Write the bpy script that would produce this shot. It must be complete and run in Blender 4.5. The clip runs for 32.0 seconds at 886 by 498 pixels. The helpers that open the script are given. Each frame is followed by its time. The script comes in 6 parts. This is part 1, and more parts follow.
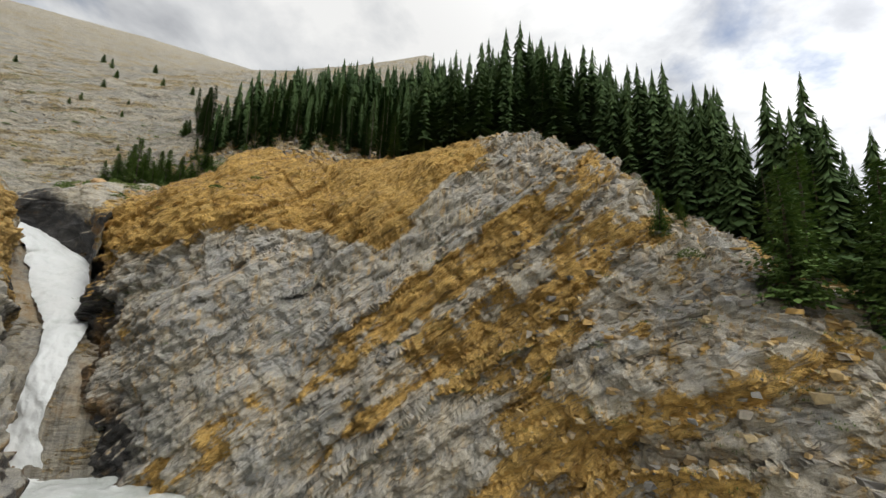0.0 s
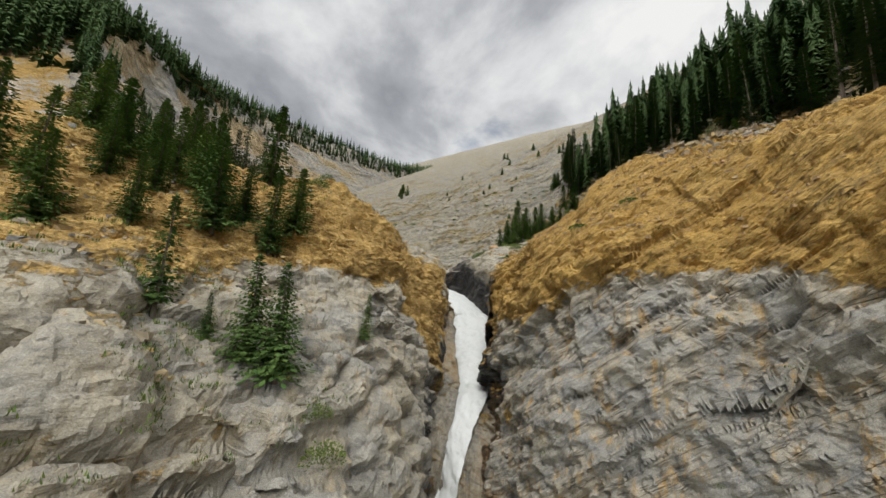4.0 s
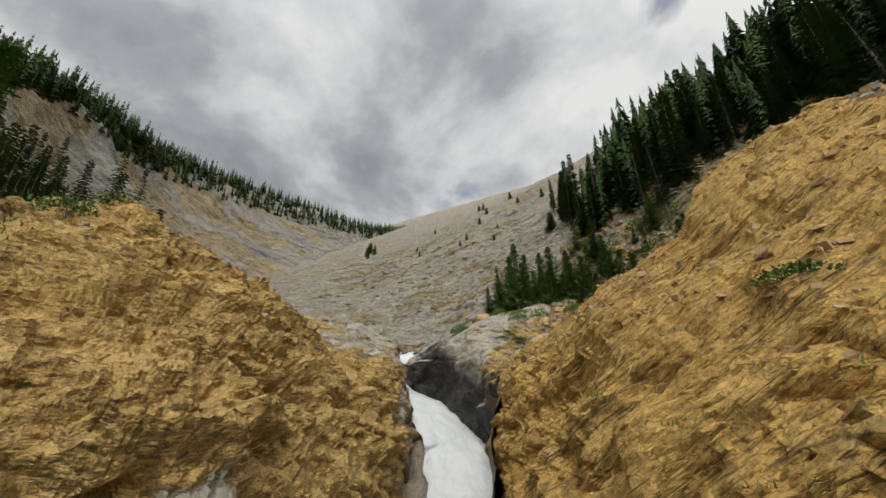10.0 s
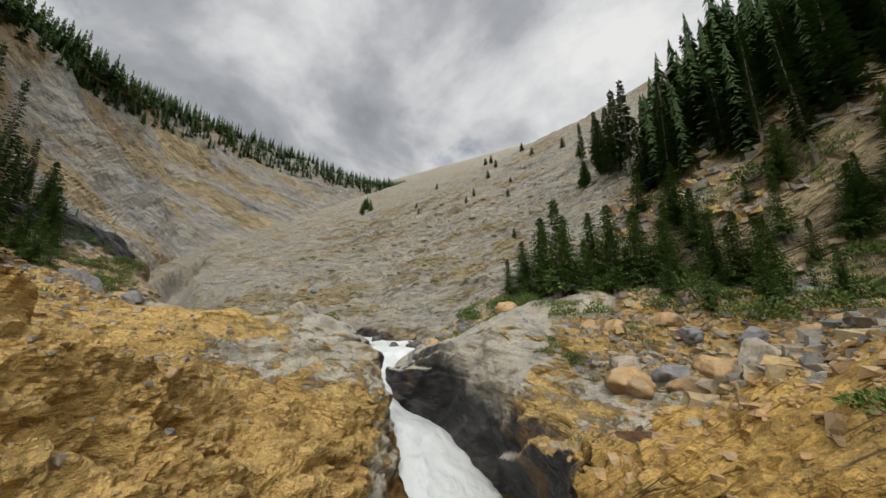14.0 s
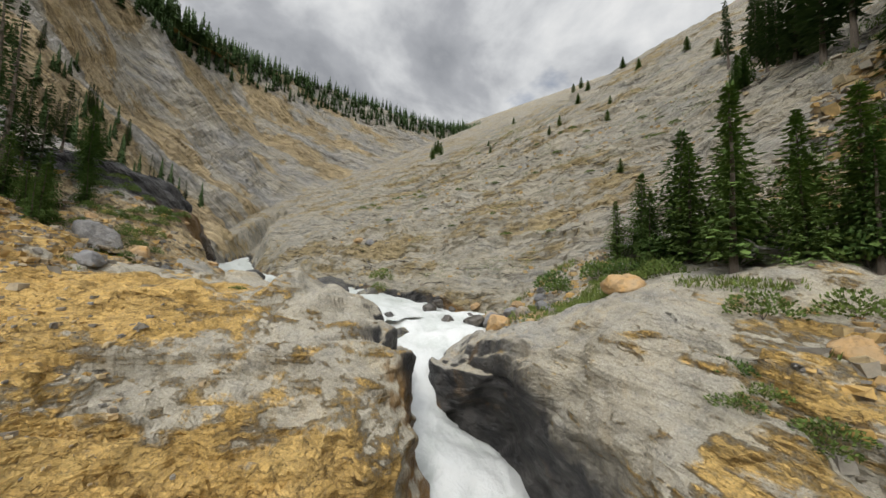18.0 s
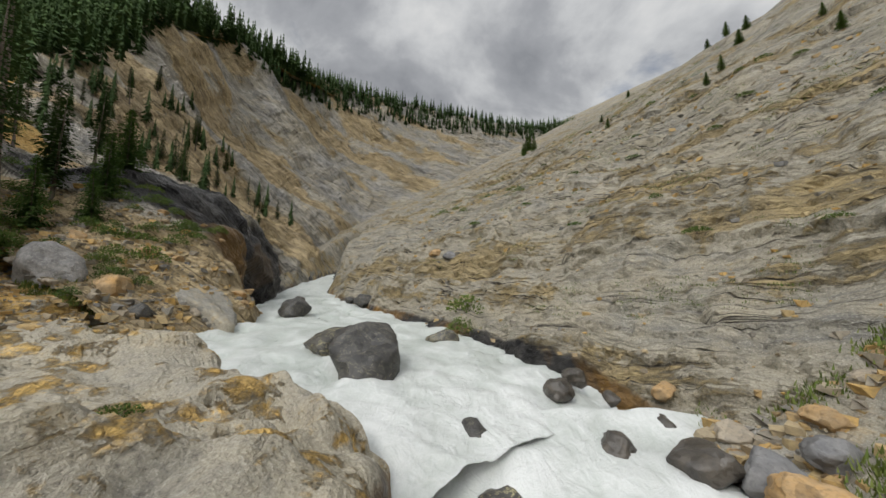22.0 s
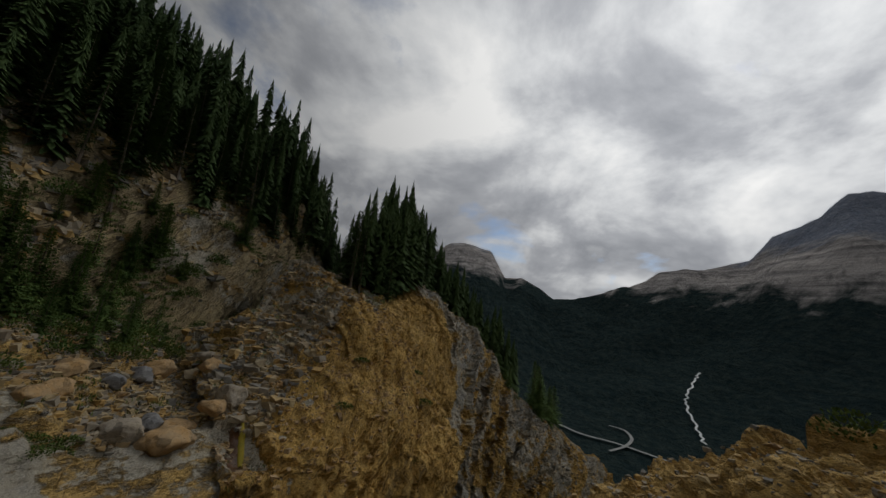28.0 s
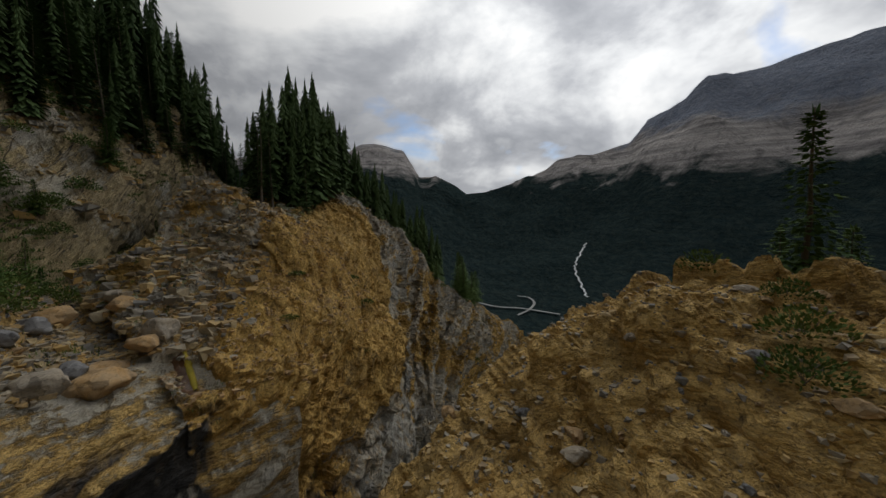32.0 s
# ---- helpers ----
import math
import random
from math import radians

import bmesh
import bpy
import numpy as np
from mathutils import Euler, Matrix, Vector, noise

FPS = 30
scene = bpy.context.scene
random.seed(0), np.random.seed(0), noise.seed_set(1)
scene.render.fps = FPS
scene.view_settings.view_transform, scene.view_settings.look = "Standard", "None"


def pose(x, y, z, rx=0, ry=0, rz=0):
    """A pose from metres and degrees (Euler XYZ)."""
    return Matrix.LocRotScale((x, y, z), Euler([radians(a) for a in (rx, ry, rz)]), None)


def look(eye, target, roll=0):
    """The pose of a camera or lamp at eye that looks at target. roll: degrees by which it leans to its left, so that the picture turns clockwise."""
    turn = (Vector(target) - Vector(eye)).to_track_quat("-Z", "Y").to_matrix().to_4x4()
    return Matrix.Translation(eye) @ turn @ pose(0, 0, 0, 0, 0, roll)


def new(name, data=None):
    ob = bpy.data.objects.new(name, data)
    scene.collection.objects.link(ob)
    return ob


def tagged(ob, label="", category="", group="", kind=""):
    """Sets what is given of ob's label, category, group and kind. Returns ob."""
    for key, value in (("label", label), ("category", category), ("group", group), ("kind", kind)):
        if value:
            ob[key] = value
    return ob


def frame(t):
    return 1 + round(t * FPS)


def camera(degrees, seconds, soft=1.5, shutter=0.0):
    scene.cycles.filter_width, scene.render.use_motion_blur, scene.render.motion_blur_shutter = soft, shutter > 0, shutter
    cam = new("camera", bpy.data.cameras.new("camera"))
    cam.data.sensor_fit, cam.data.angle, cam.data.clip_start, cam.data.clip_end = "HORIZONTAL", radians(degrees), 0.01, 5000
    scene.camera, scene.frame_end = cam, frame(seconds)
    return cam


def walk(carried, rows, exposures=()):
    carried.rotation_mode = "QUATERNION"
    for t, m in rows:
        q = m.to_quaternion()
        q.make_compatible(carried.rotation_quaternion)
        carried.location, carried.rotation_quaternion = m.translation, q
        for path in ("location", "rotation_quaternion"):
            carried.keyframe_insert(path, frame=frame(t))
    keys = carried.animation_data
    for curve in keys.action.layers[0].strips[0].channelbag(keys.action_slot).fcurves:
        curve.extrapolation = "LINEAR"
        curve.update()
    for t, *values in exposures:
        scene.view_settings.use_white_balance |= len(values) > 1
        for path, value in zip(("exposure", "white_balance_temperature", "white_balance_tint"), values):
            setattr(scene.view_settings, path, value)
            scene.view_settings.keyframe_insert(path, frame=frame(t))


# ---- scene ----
cam = camera(104.3, 32.0)
PATH = [
    (0, (0.544, -0.14, 18.207), (0.545, 1.841, 18.484), 2.5),
    (0.5, (0.581, 1.435, 18.502), (0.398, 3.407, 18.781), 3.0),
    (1, (0.345, 3.224, 18.857), (-0.082, 5.158, 19.133), 3.4),
    (1.5, (-0.266, 5.073, 19.265), (-0.97, 6.926, 19.532), 3.9),
    (2, (-1.197, 6.817, 19.726), (-2.184, 8.538, 19.982), 4.3),
    (2.5, (-2.25, 8.404, 20.066), (-3.501, 9.943, 20.324), 4.6),
    (3, (-3.347, 9.608, 20.323), (-4.805, 10.949, 20.598), 4.5),
    (3.5, (-4.55, 10.56, 20.654), (-6.155, 11.712, 20.966), 4.1),
    (4, (-5.767, 11.297, 20.907), (-7.451, 12.305, 21.288), 3.3),
    (4.5, (-7.002, 11.918, 21.234), (-8.719, 12.831, 21.705), 2.6),
    (6.5, (-12.305, 15.873, 21.845), (-13.941, 16.768, 22.568), -2.5),
    (7, (-13.351, 16.328, 22.337), (-14.934, 17.296, 23.084), -2.7),
    (7.5, (-14.328, 16.993, 22.904), (-15.858, 18.039, 23.658), -2.8),
    (8, (-15.327, 17.78, 23.485), (-16.816, 18.885, 24.234), -2.7),
    (8.5, (-16.291, 18.696, 24.032), (-17.764, 19.827, 24.773), -2.3),
    (9, (-17.306, 19.644, 24.562), (-18.785, 20.776, 25.291), -1.7),
    (9.5, (-18.342, 20.626, 25.098), (-19.851, 21.725, 25.815), -1.2),
    (10, (-19.427, 21.46, 25.598), (-20.965, 22.519, 26.313), -0.9),
    (10.5, (-20.548, 22.231, 26.141), (-22.115, 23.252, 26.85), -1.0),
    (11, (-21.695, 22.942, 26.752), (-23.284, 23.935, 27.449), -0.7),
    (11.5, (-23.06, 23.73, 27.238), (-24.655, 24.721, 27.927), -1.0),
    (12, (-24.201, 24.346, 27.74), (-25.793, 25.355, 28.41), -1.2),
    (12.5, (-25.284, 24.995, 28.179), (-26.868, 26.035, 28.819), -1.2),
    (13, (-26.193, 25.531, 28.618), (-27.771, 26.605, 29.215), -0.7),
    (13.5, (-27.099, 26.191, 29.027), (-28.683, 27.284, 29.571), -0.3),
    (14, (-27.917, 26.818, 29.348), (-29.518, 27.916, 29.829), 0.3),
    (14.5, (-28.837, 27.448, 29.679), (-30.466, 28.534, 30.089), 1.2),
    (16.5, (-31.389, 29.99, 30.558), (-33.149, 30.913, 30.781), 2.6),
    (17, (-32.379, 30.614, 30.742), (-34.172, 31.478, 30.938), 2.5),
    (17.5, (-33.452, 31.209, 30.848), (-35.275, 32.011, 31.03), 2.4),
    (18, (-34.552, 31.739, 30.957), (-36.402, 32.478, 31.13), 2.2),
    (18.5, (-35.717, 32.248, 31.05), (-37.593, 32.921, 31.22), 2.0),
    (19, (-36.856, 32.697, 31.161), (-38.755, 33.304, 31.331), 1.8),
    (19.5, (-38.047, 33.061, 31.284), (-39.961, 33.613, 31.459), 1.8),
    (20, (-39.41, 33.478, 31.424), (-41.34, 33.971, 31.608), 1.7),
    (20.5, (-40.988, 33.915, 31.59), (-42.931, 34.348, 31.781), 1.6),
    (21, (-42.536, 34.287, 31.789), (-44.492, 34.656, 31.986), 1.5),
    (21.5, (-44.439, 34.633, 31.988), (-46.406, 34.934, 32.194), 1.3),
    (22, (-46.177, 34.75, 32.321), (-48.153, 34.977, 32.532), 1.4),
    (22.5, (-47.985, 34.863, 32.612), (-49.969, 34.99, 32.831), 1.6),
    (23, (-49.656, 34.928, 32.906), (-51.642, 34.888, 33.137), 2.0),
    (23.5, (-51.026, 34.908, 33.13), (-52.991, 34.64, 33.384), 1.9),
    (24, (-52.451, 34.608, 33.414), (-54.359, 34.081, 33.7), 1.9),
    (24.5, (-53.874, 34.176, 33.71), (-55.67, 33.361, 34.041), 2.1),
    (25, (-55.365, 33.549, 34.068), (-56.834, 32.259, 34.491), 3.1),
    (25.5, (-56.575, 32.205, 34.604), (-57.378, 30.442, 35.102), 4.8),
    (26, (-56.84, 30.786, 34.954), (-56.729, 28.868, 35.512), 6.2),
    (26.5, (-56.397, 29.328, 35.56), (-55.289, 27.75, 36.092), 8.2),
    (28.5, (-47.842, 26.44, 34.299), (-45.953, 27.039, 34.572), 6.3),
    (29, (-47.927, 26.51, 34.303), (-46.031, 27.121, 34.48), 5.4),
    (29.5, (-48.151, 26.693, 34.309), (-46.238, 27.267, 34.41), 5.1),
    (30, (-48.633, 26.976, 34.364), (-46.696, 27.472, 34.389), 4.8),
    (30.5, (-49.123, 27.237, 34.42), (-47.162, 27.628, 34.39), 4.4),
    (31, (-49.404, 27.374, 34.45), (-47.421, 27.622, 34.375), 3.5),
    (31.5, (-49.437, 27.43, 34.414), (-47.441, 27.465, 34.296), 1.9),
    (32, (-49.177, 27.487, 34.32), (-47.191, 27.32, 34.151), 0.7),
]
EXPOSURES = [(0.0, 0.05), (3.0, 0.08), (4.5, 0.0), (8.0, -0.15), (14.0, -0.08), (17.0, 0.08), (19.0, -0.06), (24.3, -0.2), (25.2, -0.3), (26.0, -1.25), (26.6, -1.7), (28.5, -1.95), (30.5, -1.65), (32.0, -1.58)]
walk(cam, [(t, look(eye, target, roll)) for t, eye, target, roll in PATH], EXPOSURES)

# ---- light ----
SUN_AZ, SUN_EL = 236.0, 42.0
world = bpy.data.worlds.new("sky")
scene.world = world
world.use_nodes = True
wn, wl = world.node_tree.nodes, world.node_tree.links
wn.clear()
w_out = wn.new("ShaderNodeOutputWorld")
w_bg = wn.new("ShaderNodeBackground")
w_bg.inputs["Strength"].default_value = 1.0
w_sky = wn.new("ShaderNodeTexSky")
w_sky.sky_type, w_sky.sun_disc = "NISHITA", False
w_sky.sun_elevation, w_sky.sun_rotation = radians(SUN_EL), radians(360 - SUN_AZ)
w_sky.altitude = 1600
w_dim = wn.new("ShaderNodeVectorMath")
w_dim.operation = "SCALE"
w_dim.inputs["Scale"].default_value = 0.11
wl.new(w_sky.outputs["Color"], w_dim.inputs[0])
w_tc = wn.new("ShaderNodeTexCoord")
w_sep = wn.new("ShaderNodeSeparateXYZ")
wl.new(w_tc.outputs["Generated"], w_sep.inputs[0])


def w_math(op, a, b):
    n = wn.new("ShaderNodeMath")
    n.operation = op
    for k, v in enumerate((a, b)):
        if isinstance(v, (int, float)):
            n.inputs[k].default_value = v
        else:
            wl.new(v, n.inputs[k])
    return n.outputs[0]


w_h = w_math("ADD", w_math("MAXIMUM", w_sep.outputs[2], 0.0), 0.42)
w_vec = wn.new("ShaderNodeCombineXYZ")
wl.new(w_math("DIVIDE", w_sep.outputs[0], w_h), w_vec.inputs[0])
wl.new(w_math("DIVIDE", w_sep.outputs[1], w_h), w_vec.inputs[1])


def w_noise(scale, detail, rough, offset, warp=0.4):
    m = wn.new("ShaderNodeMapping")
    m.inputs["Location"].default_value = offset
    wl.new(w_vec.outputs[0], m.inputs[0])
    n = wn.new("ShaderNodeTexNoise")
    n.inputs["Scale"].default_value, n.inputs["Detail"].default_value = scale, detail
    n.inputs["Roughness"].default_value, n.inputs["Distortion"].default_value = rough, warp
    wl.new(m.outputs[0], n.inputs["Vector"])
    return n.outputs["Fac"]


def w_ramp(fac, stops):
    r = wn.new("ShaderNodeValToRGB")
    while len(r.color_ramp.elements) < len(stops):
        r.color_ramp.elements.new(0.5)
    for e, (p, c) in zip(r.color_ramp.elements, stops):
        e.position, e.color = p, (*c, 1)
    wl.new(fac, r.inputs[0])
    return r.outputs[0]


# where the cloud is thick (grey undersides) or thin (white), and where it opens
def w_lobe(direction, power, amount):
    n = wn.new("ShaderNodeVectorMath")
    n.operation = "DOT_PRODUCT"
    n.inputs[1].default_value = Vector(direction).normalized()
    wl.new(w_tc.outputs["Generated"], n.inputs[0])
    return w_math("MULTIPLY", w_math("POWER", w_math("MAXIMUM", n.outputs["Value"], 0.0), power), amount)


# thicker towards the head of the valley, breaking up towards the north-east
w_thick = w_noise(2.1, 9, 0.56, (3.1, 7.7, 0), 0.25)
w_thick = w_math("ADD", w_thick, w_math("ADD", w_lobe((-0.78, 0.0, 0.62), 7.0, 0.03), w_math("ADD", w_lobe((-0.5, -0.68, 0.52), 6.0, -0.10), w_lobe((0.15, 0.74, 0.65), 5.0, -0.16))))
w_cloud = w_ramp(w_thick, [(0.33, (0.98, 0.98, 0.97)), (0.43, (0.74, 0.755, 0.77)), (0.53, (0.47, 0.485, 0.515)), (0.63, (0.34, 0.355, 0.385)), (0.76, (0.55, 0.565, 0.585))])
w_open = w_math("ADD", w_lobe((-0.15, 0.67, 0.73), 160.0, -0.24), w_math("ADD", w_lobe((0.52, 0.62, 0.56), 14.0, -0.15), w_lobe((-0.51, -0.66, 0.55), 200.0, -0.07)))
w_cover = w_ramp(w_math("ADD", w_noise(1.9, 8, 0.55, (11.3, 2.2, 0), 0.3), w_open), [(0.29, (0, 0, 0)), (0.40, (1, 1, 1))])
w_mix = wn.new("ShaderNodeMix")
w_mix.data_type = "RGBA"
wl.new(w_cover, w_mix.inputs[0])
wl.new(w_dim.outputs[0], w_mix.inputs[6])
wl.new(w_cloud, w_mix.inputs[7])
# the veil in front of the sun is brighter than the rest
w_sun_dir = (-math.sin(radians(SUN_AZ)) * math.cos(radians(SUN_EL)), math.cos(radians(SUN_AZ)) * math.cos(radians(SUN_EL)), math.sin(radians(SUN_EL)))
w_dot = wn.new("ShaderNodeVectorMath")
w_dot.operation = "DOT_PRODUCT"
w_dot.inputs[1].default_value = w_sun_dir
wl.new(w_tc.outputs["Generated"], w_dot.inputs[0])
w_glow = w_math("MULTIPLY", w_math("POWER", w_math("MAXIMUM", w_dot.outputs["Value"], 0.0), 2.1), 3.1)
w_gain = wn.new("ShaderNodeVectorMath")
w_gain.operation = "SCALE"
wl.new(w_mix.outputs[2], w_gain.inputs[0])
wl.new(w_math("ADD", w_glow, 0.87), w_gain.inputs["Scale"])
wl.new(w_gain.outputs[0], w_bg.inputs["Color"])
wl.new(w_bg.outputs[0], w_out.inputs[0])

sun = new("sun", bpy.data.lights.new("sun", "SUN"))
sun.data.energy, sun.data.angle, sun.data.color = 1.35, radians(14), (1.0, 0.975, 0.925)
sun.matrix_world = look((200 * w_sun_dir[0], 200 * w_sun_dir[1], 200 * w_sun_dir[2]), (0, 0, 0))


# ---- materials ----
def material(name):
    m = bpy.data.materials.new(name)
    m.use_nodes = True
    nt = m.node_tree
    return m, nt, nt.nodes["Principled BSDF"]


def add(nt, kind, **values):
    n = nt.nodes.new(kind)
    for k, v in values.items():
        n.inputs[k.replace("_", " ")].default_value = v
    return n


def join(nt, value, socket):
    if isinstance(value, (int, float)):
        socket.default_value = value
    elif isinstance(value, tuple):
        socket.default_value = (*value, 1)
    else:
        nt.links.new(value, socket)


def mix(nt, fac, a, b, blend="MIX"):
    n = nt.nodes.new("ShaderNodeMix")
    n.data_type, n.blend_type = "RGBA", blend
    join(nt, fac, n.inputs[0])
    join(nt, a, n.inputs[6])
    join(nt, b, n.inputs[7])
    return n.outputs[2]


def calc(nt, op, a, b=0.0):
    n = nt.nodes.new("ShaderNodeMath")
    n.operation = op
    join(nt, a, n.inputs[0])
    join(nt, b, n.inputs[1])
    return n.outputs[0]


def spread(nt, fac, low, high):
    n = nt.nodes.new("ShaderNodeMapRange")
    join(nt, fac, n.inputs[0])
    n.inputs[1].default_value, n.inputs[2].default_value = low, high
    return n.outputs[0]


def ramp(nt, fac, stops):
    r = nt.nodes.new("ShaderNodeValToRGB")
    while len(r.color_ramp.elements) < len(stops):
        r.color_ramp.elements.new(0.5)
    for e, (p, c) in zip(r.color_ramp.elements, stops):
        e.position, e.color = p, (*c, 1)
    nt.links.new(fac, r.inputs[0])
    return r.outputs[0]


def grain(nt, scale, detail=6.0, rough=0.6, warp=0.0, stretch=None, turn=(0, 0, 0), source="Object"):
    tc = nt.nodes.new("ShaderNodeTexCoord")
    vec = tc.outputs[source]
    for key, value in (("Rotation", [radians(a) for a in turn]), ("Scale", stretch)):
        if stretch:
            m = nt.nodes.new("ShaderNodeMapping")
            m.inputs[key].default_value = value
            nt.links.new(vec, m.inputs[0])
            vec = m.outputs[0]
    n = add(nt, "ShaderNodeTexNoise", Scale=scale, Detail=detail, Roughness=rough, Distortion=warp)
    nt.links.new(vec, n.inputs["Vector"])
    return n.outputs["Fac"]


def cracks(nt, scale, stretch, turn, wobble):
    """Distance from the joints of a broken rock, 0 on a joint."""
    tc = nt.nodes.new("ShaderNodeTexCoord")
    warp = add(nt, "ShaderNodeTexNoise", Scale=scale * 0.8, Detail=4.0, Roughness=0.6)
    nt.links.new(tc.outputs["Object"], warp.inputs["Vector"])
    mul = nt.nodes.new("ShaderNodeVectorMath")
    mul.operation = "SCALE"
    mul.inputs["Scale"].default_value = wobble
    nt.links.new(warp.outputs["Color"], mul.inputs[0])
    plus = nt.nodes.new("ShaderNodeVectorMath")
    nt.links.new(tc.outputs["Object"], plus.inputs[0])
    nt.links.new(mul.outputs[0], plus.inputs[1])
    vec = plus.outputs[0]
    for key, value in (("Rotation", [radians(a) for a in turn]), ("Scale", stretch)):
        m = nt.nodes.new("ShaderNodeMapping")
        m.inputs[key].default_value = value
        nt.links.new(vec, m.inputs[0])
        vec = m.outputs[0]
    v = add(nt, "ShaderNodeTexVoronoi", Scale=scale)
    v.feature = "DISTANCE_TO_EDGE"
    nt.links.new(vec, v.inputs["Vector"])
    return v.outputs["Distance"]


def relief(nt, bsdf, heights, distance=0.05, strength=0.7):
    b = add(nt, "ShaderNodeBump", Strength=strength, Distance=distance)
    total = heights[0][0]
    total = calc(nt, "MULTIPLY", total, heights[0][1])
    for h, w in heights[1:]:
        total = calc(nt, "ADD", total, calc(nt, "MULTIPLY", h, w))
    nt.links.new(total, b.inputs["Height"])
    nt.links.new(b.outputs[0], bsdf.inputs["Normal"])


def attribute(nt, name):
    a = nt.nodes.new("ShaderNodeAttribute")
    a.attribute_name = name
    return a.outputs["Fac"]


# the beds: across the first two axes, their normal last
BED_N = Vector((-0.61, -0.10, 0.79)).normalized()
BED_E = Vector((21, 6, 17)).normalized()
BED_FRAME = Matrix((BED_E, BED_N.cross(BED_E), BED_N))
BED_TURN = tuple(math.degrees(a) for a in BED_FRAME.to_euler())


def facets(nt, scale, stretch, turn, wobble):
    """A broken surface: every cell a flat face with a slant of its own. Height in metres, and a tone for each face."""
    tc = nt.nodes.new("ShaderNodeTexCoord")
    warp = add(nt, "ShaderNodeTexNoise", Scale=scale * 0.9, Detail=3.0, Roughness=0.6)
    nt.links.new(tc.outputs["Object"], warp.inputs["Vector"])
    mul = nt.nodes.new("ShaderNodeVectorMath")
    mul.operation = "SCALE"
    mul.inputs["Scale"].default_value = wobble / scale
    nt.links.new(warp.outputs["Color"], mul.inputs[0])
    plus = nt.nodes.new("ShaderNodeVectorMath")
    nt.links.new(tc.outputs["Object"], plus.inputs[0])
    nt.links.new(mul.outputs[0], plus.inputs[1])
    vec = plus.outputs[0]
    for key, value in (("Rotation", [radians(a) for a in turn]), ("Scale", stretch)):
        m = nt.nodes.new("ShaderNodeMapping")
        m.inputs[key].default_value = value
        nt.links.new(vec, m.inputs[0])
        vec = m.outputs[0]
    v = add(nt, "ShaderNodeTexVoronoi", Scale=scale)
    nt.links.new(vec, v.inputs["Vector"])
    inside = nt.nodes.new("ShaderNodeVectorMath")
    inside.operation = "SUBTRACT"
    nt.links.new(vec, inside.inputs[0])
    nt.links.new(v.outputs["Position"], inside.inputs[1])
    lean = nt.nodes.new("ShaderNodeVectorMath")
    lean.operation = "SUBTRACT"
    lean.inputs[1].default_value = (0.5, 0.5, 0.5)
    nt.links.new(v.outputs["Color"], lean.inputs[0])
    dot = nt.nodes.new("ShaderNodeVectorMath")
    dot.operation = "DOT_PRODUCT"
    nt.links.new(inside.outputs[0], dot.inputs[0])
    nt.links.new(lean.outputs[0], dot.inputs[1])
    sep = nt.nodes.new("ShaderNodeSeparateColor")
    nt.links.new(v.outputs["Color"], sep.inputs[0])
    step = calc(nt, "MULTIPLY", calc(nt, "SUBTRACT", sep.outputs[1], 0.5), 0.22 / scale)
    return calc(nt, "ADD", dot.outputs["Value"], step), sep.outputs[0]


